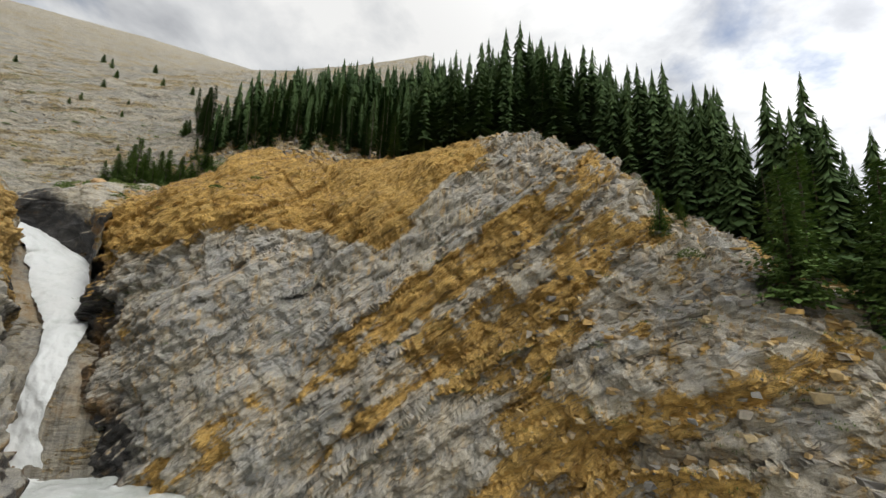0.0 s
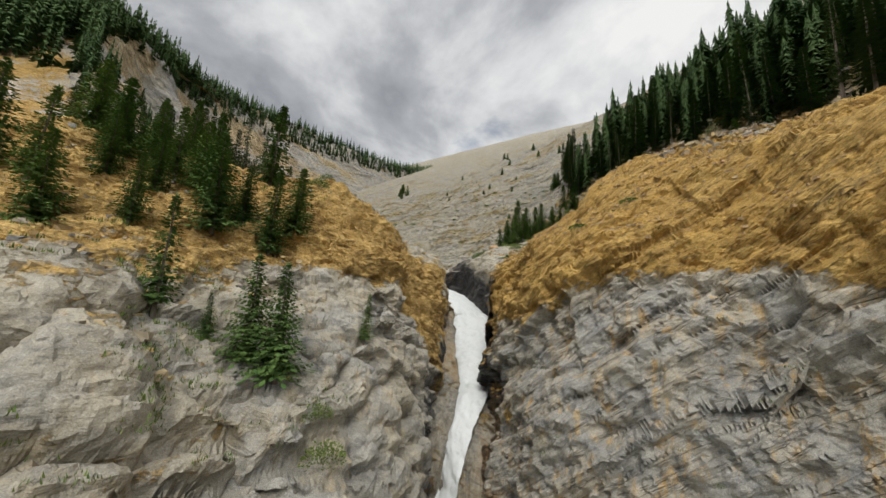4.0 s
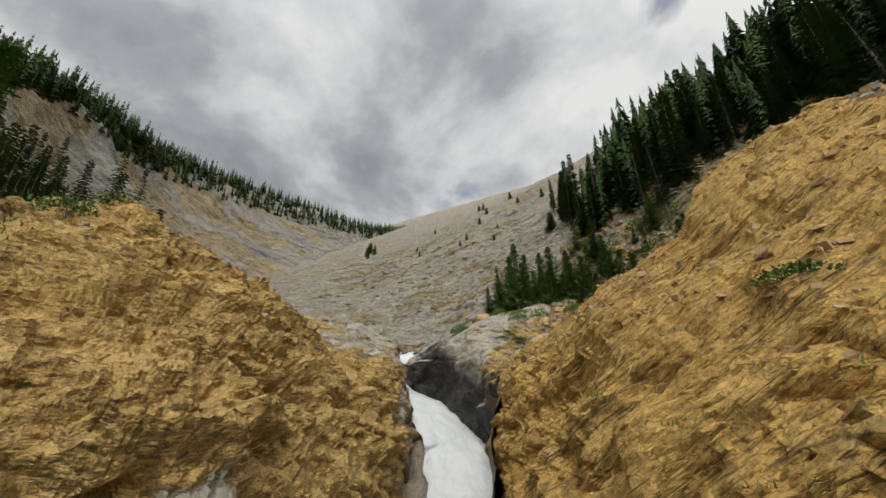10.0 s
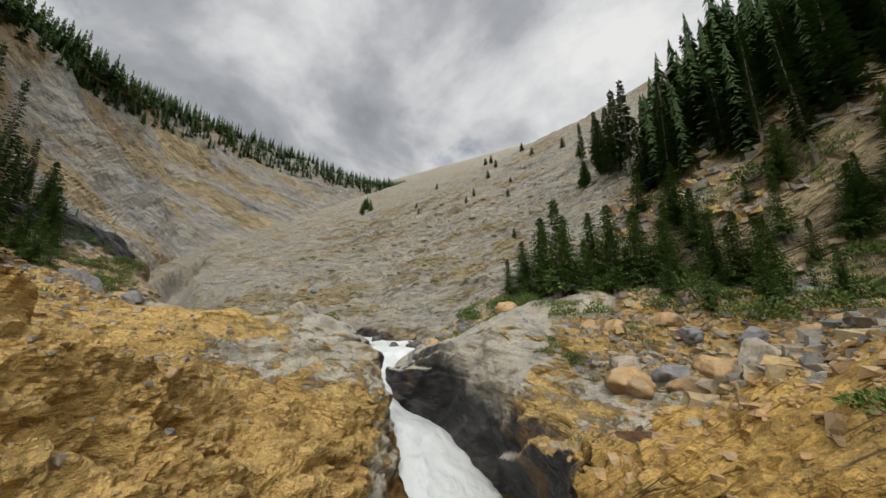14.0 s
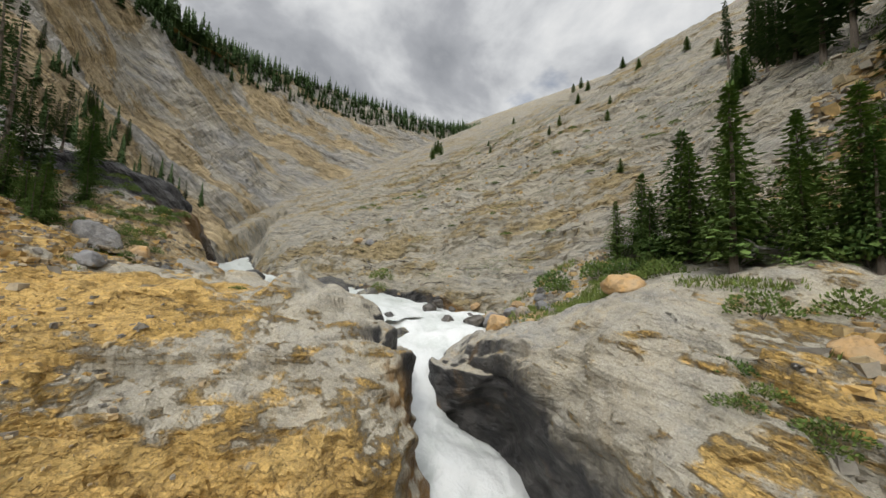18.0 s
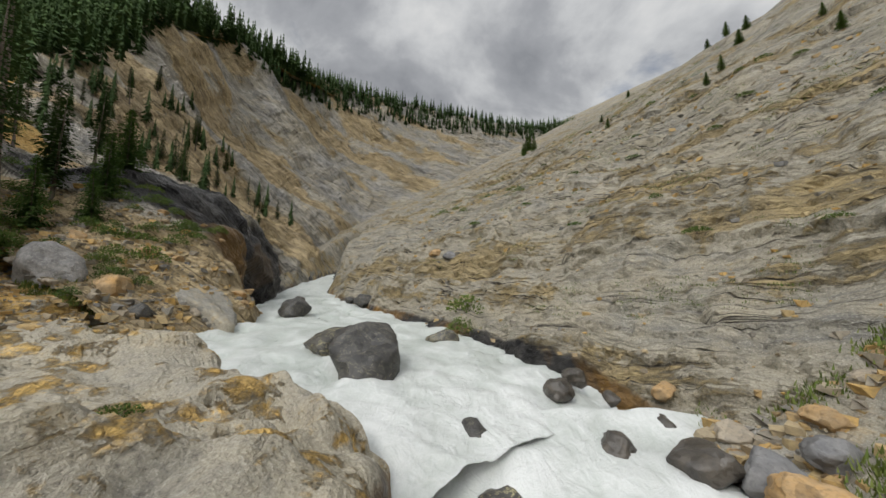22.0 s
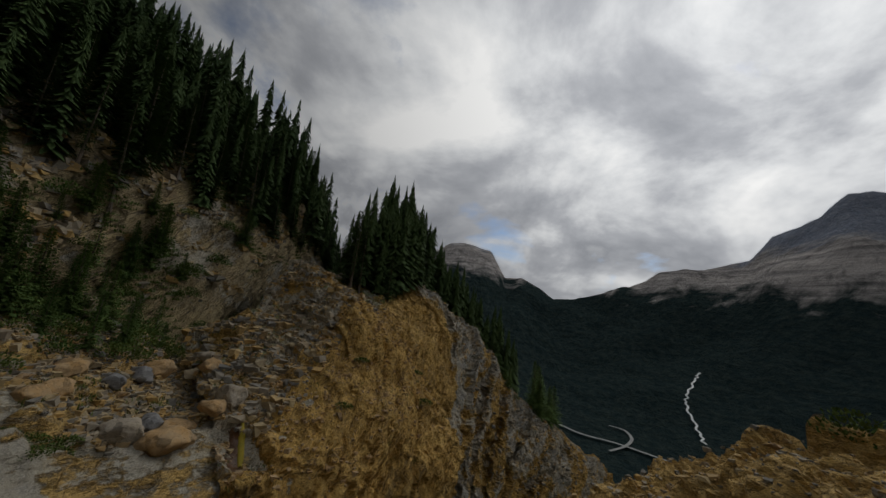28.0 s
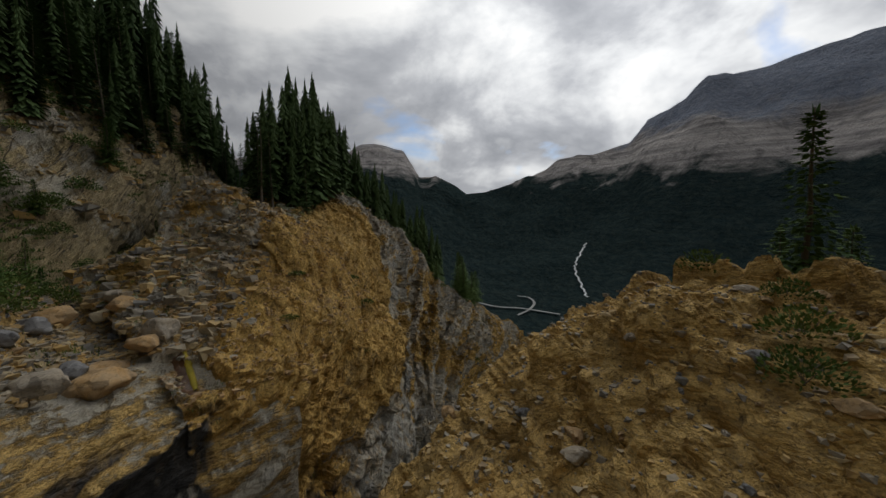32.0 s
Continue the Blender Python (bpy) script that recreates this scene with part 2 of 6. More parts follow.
def rock_material(name, grey_a, grey_b, ochre_a, ochre_b, turn=BED_TURN, bedded=1.0, chunk=0.35, size=1.0, warp=0.35, run=1.0, stain=0.0, dark=(0.13, 0.13, 0.128), tan=(0.46, 0.405, 0.295)):
    """Bedded limestone: grey, with a broken ochre crust by the attribute ochre, wet and dark by wet, moss and turf by green."""
    m, nt, p = material(name)
    z = 1.0 / size
    big = grain(nt, 0.16 * z, 5, 0.6, 0.6)
    tone = grain(nt, 0.45 * z, 7, 0.64, 0.7)
    mid = grain(nt, 1.1 * z, 8, 0.66, 0.3)
    fine = grain(nt, 5.5 * z, 8, 0.7, 0.2)
    grit = grain(nt, 21.0 * z, 5, 0.7)
    bed = grain(nt, z, 6, 0.62, warp, (0.35 * run, 0.4, 2.6), turn)
    # thin laminae, drawn out along the beds
    lam = grain(nt, z, 7, 0.6, warp, (0.45 * run, 0.7, 4.2), turn)
    leaf = grain(nt, z, 6, 0.62, warp, (1.8, 2.6, 13.0), turn)
    seam = grain(nt, z, 3, 0.6, 0.5, (0.12 * run, 0.20, 1.5), turn)
    seams = spread(nt, calc(nt, "ABSOLUTE", calc(nt, "SUBTRACT", seam, 0.5)), 0.016, 0.003)
    streak = grain(nt, z, 5, 0.6, 0.4, (2.4, 2.4, 0.16))
    face_a, shade_a = facets(nt, 0.8 * z, (0.6, 0.85, 1.7), turn, 0.5)
    face_b, shade_b = facets(nt, 2.4 * z, (0.6, 0.8, 1.7), turn, 0.5)
    face_c, shade_c = facets(nt, 8.5 * z, (0.5, 0.75, 2.0), turn, 0.5)
    # grey rock
    grey = mix(nt, spread(nt, mid, 0.34, 0.66), grey_a, grey_b)
    grey = mix(nt, calc(nt, "MULTIPLY", spread(nt, bed, 0.50, 0.64), 0.5), grey, dark)
    grey = mix(nt, calc(nt, "MULTIPLY", spread(nt, tone, 0.50, 0.60), 0.6), grey, tan)
    grey = mix(nt, calc(nt, "MULTIPLY", spread(nt, big, 0.46, 0.66), 0.4), grey, (0.47, 0.395, 0.25))
    if stain:
        drip = calc(nt, "MULTIPLY", spread(nt, streak, 0.52, 0.62), spread(nt, tone, 0.44, 0.56))
        grey = mix(nt, calc(nt, "MULTIPLY", drip, stain), grey, ochre_b)
        soot = calc(nt, "MULTIPLY", spread(nt, streak, 0.46, 0.36), spread(nt, big, 0.44, 0.54))
        grey = mix(nt, calc(nt, "MULTIPLY", soot, 0.7 * stain), grey, (0.10, 0.10, 0.105))
    vein = grain(nt, 1.4 * z, 3, 0.5, 2.2)
    line = spread(nt, calc(nt, "ABSOLUTE", calc(nt, "SUBTRACT", vein, 0.5)), 0.010, 0.0)
    grey = mix(nt, calc(nt, "MULTIPLY", line, 0.4), grey, (0.62, 0.60, 0.55))
    # ochre crust
    ochre = mix(nt, spread(nt, mid, 0.35, 0.65), ochre_a, ochre_b)
    ochre = mix(nt, calc(nt, "MULTIPLY", spread(nt, tone, 0.48, 0.62), 0.5), ochre, tuple(0.55 * a + 0.45 * b for a, b in zip(ochre_a, (0.64, 0.47, 0.20))))
    ochre = mix(nt, calc(nt, "MULTIPLY", spread(nt, big, 0.50, 0.66), 0.35), ochre, tuple(0.62 * c for c in ochre_b))
    oc = attribute(nt, "ochre")
    ragged = calc(nt, "ADD", calc(nt, "MULTIPLY", mid, 0.25), calc(nt, "ADD", calc(nt, "MULTIPLY", tone, 0.35), calc(nt, "ADD", calc(nt, "MULTIPLY", fine, 0.12), calc(nt, "MULTIPLY", lam, 0.28))))
    edge = calc(nt, "ADD", oc, calc(nt, "MULTIPLY", calc(nt, "SUBTRACT", ragged, 0.5), 3.0))
    ocm = spread(nt, edge, 0.44, 0.58)
    # bleached tan rock borders the crust
    grey = mix(nt, calc(nt, "MULTIPLY", spread(nt, edge, 0.02, 0.40), 0.62), grey, tan)
    col = mix(nt, ocm, grey, ochre)
    split = spread(nt, cracks(nt, 1.7 * z, (0.35, 0.6, 2.2), turn, 0.7), 0.040, 0.0)
    chip = spread(nt, cracks(nt, 5.0 * z, (0.45, 0.7, 2.1), turn, 0.3), 0.06, 0.0)
    split = calc(nt, "MULTIPLY", calc(nt, "MAXIMUM", split, calc(nt, "MULTIPLY", chip, 0.65)), spread(nt, fine, 0.42, 0.58))
    # every broken face has a tone of its own
    k = calc(nt, "ADD", chunk, calc(nt, "MULTIPLY", ocm, 0.92 - chunk))
    faces = calc(nt, "ADD", calc(nt, "MULTIPLY", shade_a, 0.36), calc(nt, "ADD", calc(nt, "MULTIPLY", shade_b, 0.4), calc(nt, "MULTIPLY", shade_c, 0.24)))
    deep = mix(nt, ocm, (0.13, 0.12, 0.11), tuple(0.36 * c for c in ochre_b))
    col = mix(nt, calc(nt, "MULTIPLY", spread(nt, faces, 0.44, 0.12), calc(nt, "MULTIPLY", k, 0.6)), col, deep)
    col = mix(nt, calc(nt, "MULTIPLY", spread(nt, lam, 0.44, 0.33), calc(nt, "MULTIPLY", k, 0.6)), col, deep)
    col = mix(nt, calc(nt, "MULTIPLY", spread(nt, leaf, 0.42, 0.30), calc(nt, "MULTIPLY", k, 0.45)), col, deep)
    # cracks go near black: crevice shade put into the colour
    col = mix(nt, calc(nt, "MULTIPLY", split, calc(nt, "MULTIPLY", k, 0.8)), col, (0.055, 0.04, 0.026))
    pale = mix(nt, ocm, (0.62, 0.57, 0.47), tuple(min(0.85, 1.2 * c + 0.02) for c in ochre_a))
    col = mix(nt, calc(nt, "MULTIPLY", spread(nt, faces, 0.55, 0.85), calc(nt, "MULTIPLY", k, 0.55)), col, pale)
    col = mix(nt, calc(nt, "MULTIPLY", spread(nt, leaf, 0.56, 0.70), calc(nt, "MULTIPLY", k, 0.4)), col, pale)
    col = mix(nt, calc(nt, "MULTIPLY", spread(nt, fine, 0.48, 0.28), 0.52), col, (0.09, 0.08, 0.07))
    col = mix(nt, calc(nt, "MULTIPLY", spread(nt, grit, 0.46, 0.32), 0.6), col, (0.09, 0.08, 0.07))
    col = mix(nt, calc(nt, "MULTIPLY", spread(nt, grit, 0.54, 0.68), 0.6), col, pale)
    # seams and low spots of the relief get painted crevice shade as well
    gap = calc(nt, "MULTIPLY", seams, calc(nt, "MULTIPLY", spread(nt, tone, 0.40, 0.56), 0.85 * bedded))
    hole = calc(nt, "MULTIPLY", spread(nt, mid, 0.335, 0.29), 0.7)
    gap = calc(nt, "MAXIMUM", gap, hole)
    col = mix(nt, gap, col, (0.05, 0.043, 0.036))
    wet = attribute(nt, "wet")
    wetm = spread(nt, calc(nt, "ADD", wet, calc(nt, "MULTIPLY", calc(nt, "SUBTRACT", streak, 0.5), 0.8)), 0.35, 0.75)
    col = mix(nt, wetm, col, mix(nt, spread(nt, big, 0.50, 0.62), mix(nt, spread(nt, mid, 0.4, 0.6), (0.026, 0.025, 0.025), (0.075, 0.070, 0.064)), (0.26, 0.145, 0.042)))
    gr = attribute(nt, "green")
    turf = mix(nt, spread(nt, fine, 0.35, 0.65), (0.055, 0.105, 0.022), (0.16, 0.165, 0.04))
    grm = spread(nt, calc(nt, "ADD", gr, calc(nt, "MULTIPLY", calc(nt, "SUBTRACT", calc(nt, "ADD", calc(nt, "MULTIPLY", mid, 0.5), calc(nt, "MULTIPLY", fine, 0.5)), 0.5), 2.2)), 0.5, 0.75)
    col = mix(nt, grm, col, turf)
    nt.links.new(col, p.inputs["Base Color"])
    nt.links.new(calc(nt, "SUBTRACT", 0.92, calc(nt, "MULTIPLY", wetm, 0.55)), p.inputs["Roughness"])
    p.inputs["Specular IOR Level"].default_value = 0.3
    broken = calc(nt, "ADD", calc(nt, "MULTIPLY", face_a, 1.3), calc(nt, "ADD", calc(nt, "MULTIPLY", face_b, 2.2), calc(nt, "MULTIPLY", face_c, 1.8)))
    leaves = calc(nt, "ADD", calc(nt, "MULTIPLY", lam, 0.24), calc(nt, "MULTIPLY", leaf, 0.05))
    relief(nt, p, [(mid, 0.14 * size), (fine, 0.07 * size), (bed, 0.14 * size), (grit, 0.022 * size), (calc(nt, "MULTIPLY", broken, k), 0.8), (calc(nt, "MULTIPLY", leaves, k), size), (ocm, 0.06), (gap, -0.12 * size), (calc(nt, "MULTIPLY", split, k), -0.07 * size)], 1.0, 1.0)
    return m


# the dip slope shows its beds' edges, running gently up the valley side
SLOPE_N = Vector((0.235, -0.443, 0.866)).normalized()
SLOPE_L = Vector((0.82, 0.56, 0.06))
SLOPE_L = (SLOPE_L - SLOPE_N * SLOPE_L.dot(SLOPE_N)).normalized()
SLOPE_C = SLOPE_N.cross(SLOPE_L)
SLOPE_TURN = tuple(math.degrees(a) for a in Matrix((SLOPE_L, SLOPE_N, -SLOPE_C)).to_euler())
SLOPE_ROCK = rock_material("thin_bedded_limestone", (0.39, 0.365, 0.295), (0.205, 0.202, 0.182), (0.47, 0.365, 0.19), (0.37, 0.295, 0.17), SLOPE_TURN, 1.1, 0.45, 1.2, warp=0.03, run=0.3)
# the far valley side: beds running down towards the stream, the crust a pale tan
FAR_D = Vector((-0.15, 0.80, -0.58)).normalized()
FAR_F = Vector((0.80, 0.25, 0.55))
FAR_N = FAR_D.cross(FAR_F).normalized()
FAR_TURN = tuple(math.degrees(a) for a in Matrix((FAR_D, FAR_N.cross(FAR_D), FAR_N)).to_euler())
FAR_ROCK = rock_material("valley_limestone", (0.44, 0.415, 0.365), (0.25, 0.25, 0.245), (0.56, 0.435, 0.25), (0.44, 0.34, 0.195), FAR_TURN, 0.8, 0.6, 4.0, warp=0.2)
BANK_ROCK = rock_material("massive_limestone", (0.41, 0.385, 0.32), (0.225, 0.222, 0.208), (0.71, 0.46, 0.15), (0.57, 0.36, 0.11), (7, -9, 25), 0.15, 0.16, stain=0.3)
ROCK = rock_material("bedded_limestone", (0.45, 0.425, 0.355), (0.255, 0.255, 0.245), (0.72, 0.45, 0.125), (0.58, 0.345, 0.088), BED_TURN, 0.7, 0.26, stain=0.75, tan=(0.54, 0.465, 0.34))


def water_material(name, base, deep):
    m, nt, p = material(name)
    flow = grain(nt, 1.0, 6, 0.6, 0.8, (0.5, 0.9, 0.5))
    fine = grain(nt, 2.6, 8, 0.66, 0.9)
    spray = grain(nt, 11.0, 5, 0.7, 0.4)
    foam = attribute(nt, "foam")
    k = calc(nt, "ADD", calc(nt, "MULTIPLY", flow, 0.5), calc(nt, "ADD", calc(nt, "MULTIPLY", fine, 0.38), calc(nt, "MULTIPLY", spray, 0.12)))
    k = spread(nt, calc(nt, "ADD", foam, calc(nt, "MULTIPLY", calc(nt, "SUBTRACT", k, 0.5), 3.0)), -0.1, 1.1)
    nt.links.new(mix(nt, k, deep, base), p.inputs["Base Color"])
    nt.links.new(calc(nt, "ADD", 0.2, calc(nt, "MULTIPLY", k, 0.5)), p.inputs["Roughness"])
    relief(nt, p, [(flow, 1.0), (fine, 0.6), (spray, 0.12)], 0.16, 0.7)
    return m


WATER = water_material("glacial_water", (0.68, 0.69, 0.665), (0.34, 0.38, 0.33))


def foliage(name, a, b):
    m, nt, p = material(name)
    info = nt.nodes.new("ShaderNodeObjectInfo")
    geo = nt.nodes.new("ShaderNodeNewGeometry")
    k = calc(nt, "ADD", calc(nt, "MULTIPLY", info.outputs["Random"], 0.5), calc(nt, "MULTIPLY", geo.outputs["Random Per Island"], 0.5))
    nt.links.new(mix(nt, k, a, b), p.inputs["Base Color"])
    p.inputs["Roughness"].default_value = 0.8
    p.inputs["Specular IOR Level"].default_value = 0.1
    return m


NEEDLES = foliage("spruce_needles", (0.055, 0.108, 0.030), (0.150, 0.215, 0.055))
DARK_NEEDLES = foliage("old_spruce_needles", (0.036, 0.070, 0.028), (0.090, 0.138, 0.046))
SHRUB = foliage("willow_leaves", (0.045, 0.095, 0.024), (0.15, 0.185, 0.045))


def plain(name, a, b, scale=4.0, rough=0.9, bump=0.02, stretch=None, chips=0.0):
    m, nt, p = material(name)
    g = grain(nt, scale, 7, 0.65, 0.4, stretch)
    f = grain(nt, scale * 6, 5, 0.6)
    col = mix(nt, spread(nt, g, 0.3, 0.7), a, b)
    col = mix(nt, calc(nt, "MULTIPLY", spread(nt, f, 0.48, 0.3), 0.5), col, tuple(0.25 * c for c in b))
    height = [(g, 0.7), (f, 0.3)]
    if chips:
        face, shade = facets(nt, chips, (1, 1, 1.3), (15, 10, 0), 0.5)
        col = mix(nt, calc(nt, "MULTIPLY", spread(nt, shade, 0.45, 0.0), 0.5), col, tuple(0.4 * c for c in b))
        height = [(g, 0.08), (f, 0.02), (face, 0.8)]
        bump = 1.0
    nt.links.new(col, p.inputs["Base Color"])
    p.inputs["Roughness"].default_value = rough
    relief(nt, p, height, bump, 0.8)
    return m


BARK = plain("spruce_bark", (0.10, 0.075, 0.055), (0.20, 0.165, 0.13), 9.0, 0.95, 0.03, (1, 1, 0.2))
DEADWOOD = plain("bleached_wood", (0.30, 0.27, 0.235), (0.46, 0.43, 0.39), 9.0, 0.9, 0.02, (1, 1, 0.2))
GREY_STONE = plain("grey_boulder", (0.13, 0.13, 0.135), (0.30, 0.29, 0.275), 1.6, 0.85, 0.08, None, 2.6)
WET_STONE = plain("wet_boulder", (0.035, 0.033, 0.032), (0.13, 0.11, 0.085), 1.8, 0.35, 0.08, None, 2.6)
OCHRE_STONE = plain("ochre_boulder", (0.50, 0.29, 0.10), (0.42, 0.31, 0.185), 1.6, 0.9, 0.08, None, 2.2)
TAN_STONE = plain("tan_boulder", (0.42, 0.345, 0.24), (0.33, 0.29, 0.235), 1.6, 0.9, 0.08, None, 2.2)


# ---- numbers ----
def rnd(ix, iy, iz, seed=0):
    n = (ix.astype(np.int64) * 374761393 + iy.astype(np.int64) * 668265263 + iz.astype(np.int64) * 2147483647 + seed * 1274126177) & 0xFFFFFFFF
    n = ((n ^ (n >> 13)) * 1274126177) & 0xFFFFFFFF
    n = ((n ^ (n >> 16)) * 2246822519) & 0xFFFFFFFF
    return ((n ^ (n >> 15)) & 0xFFFFFF) / 16777215.0


def value_noise(p, seed=0):
    i = np.floor(p)
    f = p - i
    f = f * f * f * (f * (f * 6 - 15) + 10)
    i = i.astype(np.int64)
    out = np.zeros(len(p))
    for dx in (0, 1):
        for dy in (0, 1):
            for dz in (0, 1):
                w = (f[:, 0] if dx else 1 - f[:, 0]) * (f[:, 1] if dy else 1 - f[:, 1]) * (f[:, 2] if dz else 1 - f[:, 2])
                out += w * rnd(i[:, 0] + dx, i[:, 1] + dy, i[:, 2] + dz, seed)
    return out * 2 - 1


def fbm(p, octaves=4, seed=0, gain=0.5):
    out, a = np.zeros(len(p)), 1.0
    for k in range(octaves):
        out += a * value_noise(p * 2.03**k + 17.3 * k, seed + k)
        a *= gain
    return out


def smooth(v, a, b):
    t = np.clip((v - a) / (b - a), 0, 1)
    return t * t * (3 - 2 * t)


BED = np.array(BED_FRAME).T


def blocks(p, size, seed):
    """Steps between the blocks of a jointed, bedded rock: a number from -1 to 1 for each block."""
    q = p @ BED
    q = q + 0.35 * size[0] * np.stack([value_noise(q / (1.7 * size[0]), seed + 5), value_noise(q / (1.7 * size[0]), seed + 6), 0.5 * value_noise(q / (3 * size[0]), seed + 7)], 1)
    layer = np.floor(q[:, 2] / size[2])
    shift = rnd(layer, layer, layer, seed + 9)
    a = np.floor(q[:, 0] / size[0] + shift * 7.3)
    b = np.floor(q[:, 1] / size[1] + shift * 3.1)
    return rnd(a, b, layer, seed) * 2 - 1, rnd(layer, 0 * layer, 0 * layer, seed + 3) * 2 - 1


def spline(rows, n):
    """Catmull-Rom through rows of control points; n: how many steps on each leg."""
    rows = np.asarray(rows, float)
    ext = np.concatenate([[2 * rows[0] - rows[1]], rows, [2 * rows[-1] - rows[-2]]])
    out = []
    for k in range(len(rows) - 1):
        a, b, c, d = ext[k : k + 4]
        t = np.linspace(0, 1, n[k], endpoint=k == len(rows) - 2)
        t = t.reshape((-1,) + (1,) * (rows.ndim - 1))
        flat = 0.5 * ((2 * b) + (c - a) * t + (2 * a - 5 * b + 4 * c - d) * t**2 + (3 * b - a - 3 * c + d) * t**3)
        out.append(0.75 * flat + 0.25 * (b + (c - b) * t))
    return np.concatenate(out)


def sheet(control, fine_u, fine_v):
    """Points of a surface through a net of control points, row after row."""
    control = np.asarray(control, float)
    lu = np.linalg.norm(np.diff(control, axis=0), axis=2).mean(1)
    lv = np.linalg.norm(np.diff(control, axis=1), axis=2)
    lv = np.median(lv, axis=0)
    near = [max(fine_u, 0.011 * (np.linalg.norm(control[k : k + 2].mean((0, 1)) - (-30, 25, 25)) - 25)) for k in range(len(lu))]
    nu = [max(3, int(a / s)) for a, s in zip(lu, near)]
    nv = [max(3, int(a / fine_v)) for a in lv]
    g = spline(control, nu)
    g = spline(g.transpose(1, 0, 2), nv).transpose(1, 0, 2)
    return g


def normals(g):
    n = np.cross(np.gradient(g, axis=0), np.gradient(g, axis=1))
    n /= np.linalg.norm(n, axis=2, keepdims=True) + 1e-9
    if n[..., 2].mean() < 0:
        n = -n
    return n


def grid_mesh(name, g, attributes, mat, shade=False):
    nu, nv = g.shape[:2]
    idx = np.arange(nu * nv).reshape(nu, nv)
    f = np.stack([idx[:-1, :-1], idx[1:, :-1], idx[1:, 1:], idx[:-1, 1:]], -1).reshape(-1, 4)
    a, b, c = (g.reshape(-1, 3)[f[:, k]] for k in (0, 1, 2))
    if np.cross(b - a, c - a)[:, 2].mean() < 0:
        f = f[:, ::-1]
    me = bpy.data.meshes.new(name)
    me.vertices.add(nu * nv)
    me.vertices.foreach_set("co", g.reshape(-1))
    me.loops.add(f.size)
    me.loops.foreach_set("vertex_index", f.reshape(-1).astype(np.int32))
    me.polygons.add(len(f))
    me.polygons.foreach_set("loop_start", np.arange(0, f.size, 4, dtype=np.int32))
    me.update(calc_edges=True)
    me.polygons.foreach_set("use_smooth", np.full(len(f), shade))
    for key, value in attributes.items():
        at = me.attributes.new(key, "FLOAT", "POINT")
        at.data.foreach_set("value", np.asarray(value, np.float32).reshape(-1))
    me.materials.append(mat)
    return new(name, me)


def blur(d):
    for _ in range(4):
        e = np.pad(d, ((1, 1), (0, 0)), mode="edge")
        d = ((e[:-2] + 2 * e[1:-1] + e[2:]) / 4).T
    return d


def ledges(p, towards, steps, seed):
    """Bed by bed the rock juts out and drops back: (thickness, depth) for each set of beds, stacked along towards."""
    n = np.array(towards) / np.linalg.norm(towards)
    out = np.zeros(len(p))
    for k, (thick, depth) in enumerate(steps):
        s = p @ n / thick + 0.55 * fbm(p / (4.5 * thick), 3, seed + 3 * k) + 0.35 * value_noise(p / 11.0, seed + 3 * k + 1)
        layer = np.floor(s)
        strong = rnd(layer, layer, layer, seed + k) ** 1.5 * smooth(value_noise(p / (3.2 * thick) + layer[:, None] * 3.7, seed + 50 + k), -0.45, 0.35)
        out += depth * strong * (s - layer)
    return out


def rough_rock(g, bed=0.5, block=0.45, lump=0.9, fine=0.10, seed=0, keep=None, thick=1.9, scale=1.0, soft=None, beds=None, towards=(0, 0, 1), even=0.35, crag=1.0, layered=False):
    """The sheet g, broken up into beds, blocks and lumps along its normals. keep: how strongly, point by point."""
    n = normals(g).reshape(-1, 3)
    p = g.reshape(-1, 3)
    where, p = p, p / scale
    b1, l1 = blocks(p, (4.2, 3.4, thick), seed + 1)
    b2, l2 = blocks(p, (1.7, 1.3, 0.75), seed + 2)
    b3, l3 = blocks(p, (0.75, 0.6, 0.33), seed + 3)
    d = lump * fbm(p / 7.0, 3, seed)
    # what is finer than the mesh stays out
    du, dv = (np.linalg.norm(np.gradient(g, axis=k), axis=2).reshape(-1) for k in (0, 1))
    step = np.maximum(du, dv) / scale
    w1, w2, w3 = 1 - smooth(step, 0.8, 2.0), 1 - smooth(step, 0.26, 0.55), 1 - smooth(step, 0.14, 0.28)
    b1, l1, b2, l2, b3, l3 = b1 * w1, l1 * w1, b2 * w2, l2 * w2, b3 * w3, l3 * w3
    broken = bed * (0.75 * l1 + 0.32 * l2 + 0.13 * l3) + block * (0.6 * b1 + 0.45 * b2 + 0.26 * b3) + fine * fbm(p / 0.6, 3, seed + 20)
    k = np.ones(len(p)) if keep is None else keep.reshape(-1)
    q = (p @ BED) / (1.9, 1.5, 0.55) if layered else p
    for size, deep in ((2.3, 0.55), (0.9, 0.26)):
        broken = broken - crag * deep * (1 - np.abs(value_noise(q / size + 0.25 * fbm(q / size, 2, seed + 8)[:, None], seed + 40))) ** 5
    d = d + broken * k
    if beds:
        d = d + ledges(where, towards, beds, seed + 70)
    if soft is not None:
        d, k = d * soft.reshape(-1), k * soft.reshape(-1)
    even = even.reshape(-1) if isinstance(even, np.ndarray) else even
    d = (1 - even) * d + even * blur(d.reshape(g.shape[:2])).reshape(-1)
    side = 0.22 * block * np.stack([fbm(p / 1.1, 2, seed + 31), fbm(p / 1.1, 2, seed + 32), 0 * d], 1)
    return (where + n * d[:, None] + side * k[:, None]).reshape(g.shape), d.reshape(g.shape[:2])


# ---- the ground ----
def row(*v):
    return [v[k : k + 3] for k in range(0, len(v), 3)]


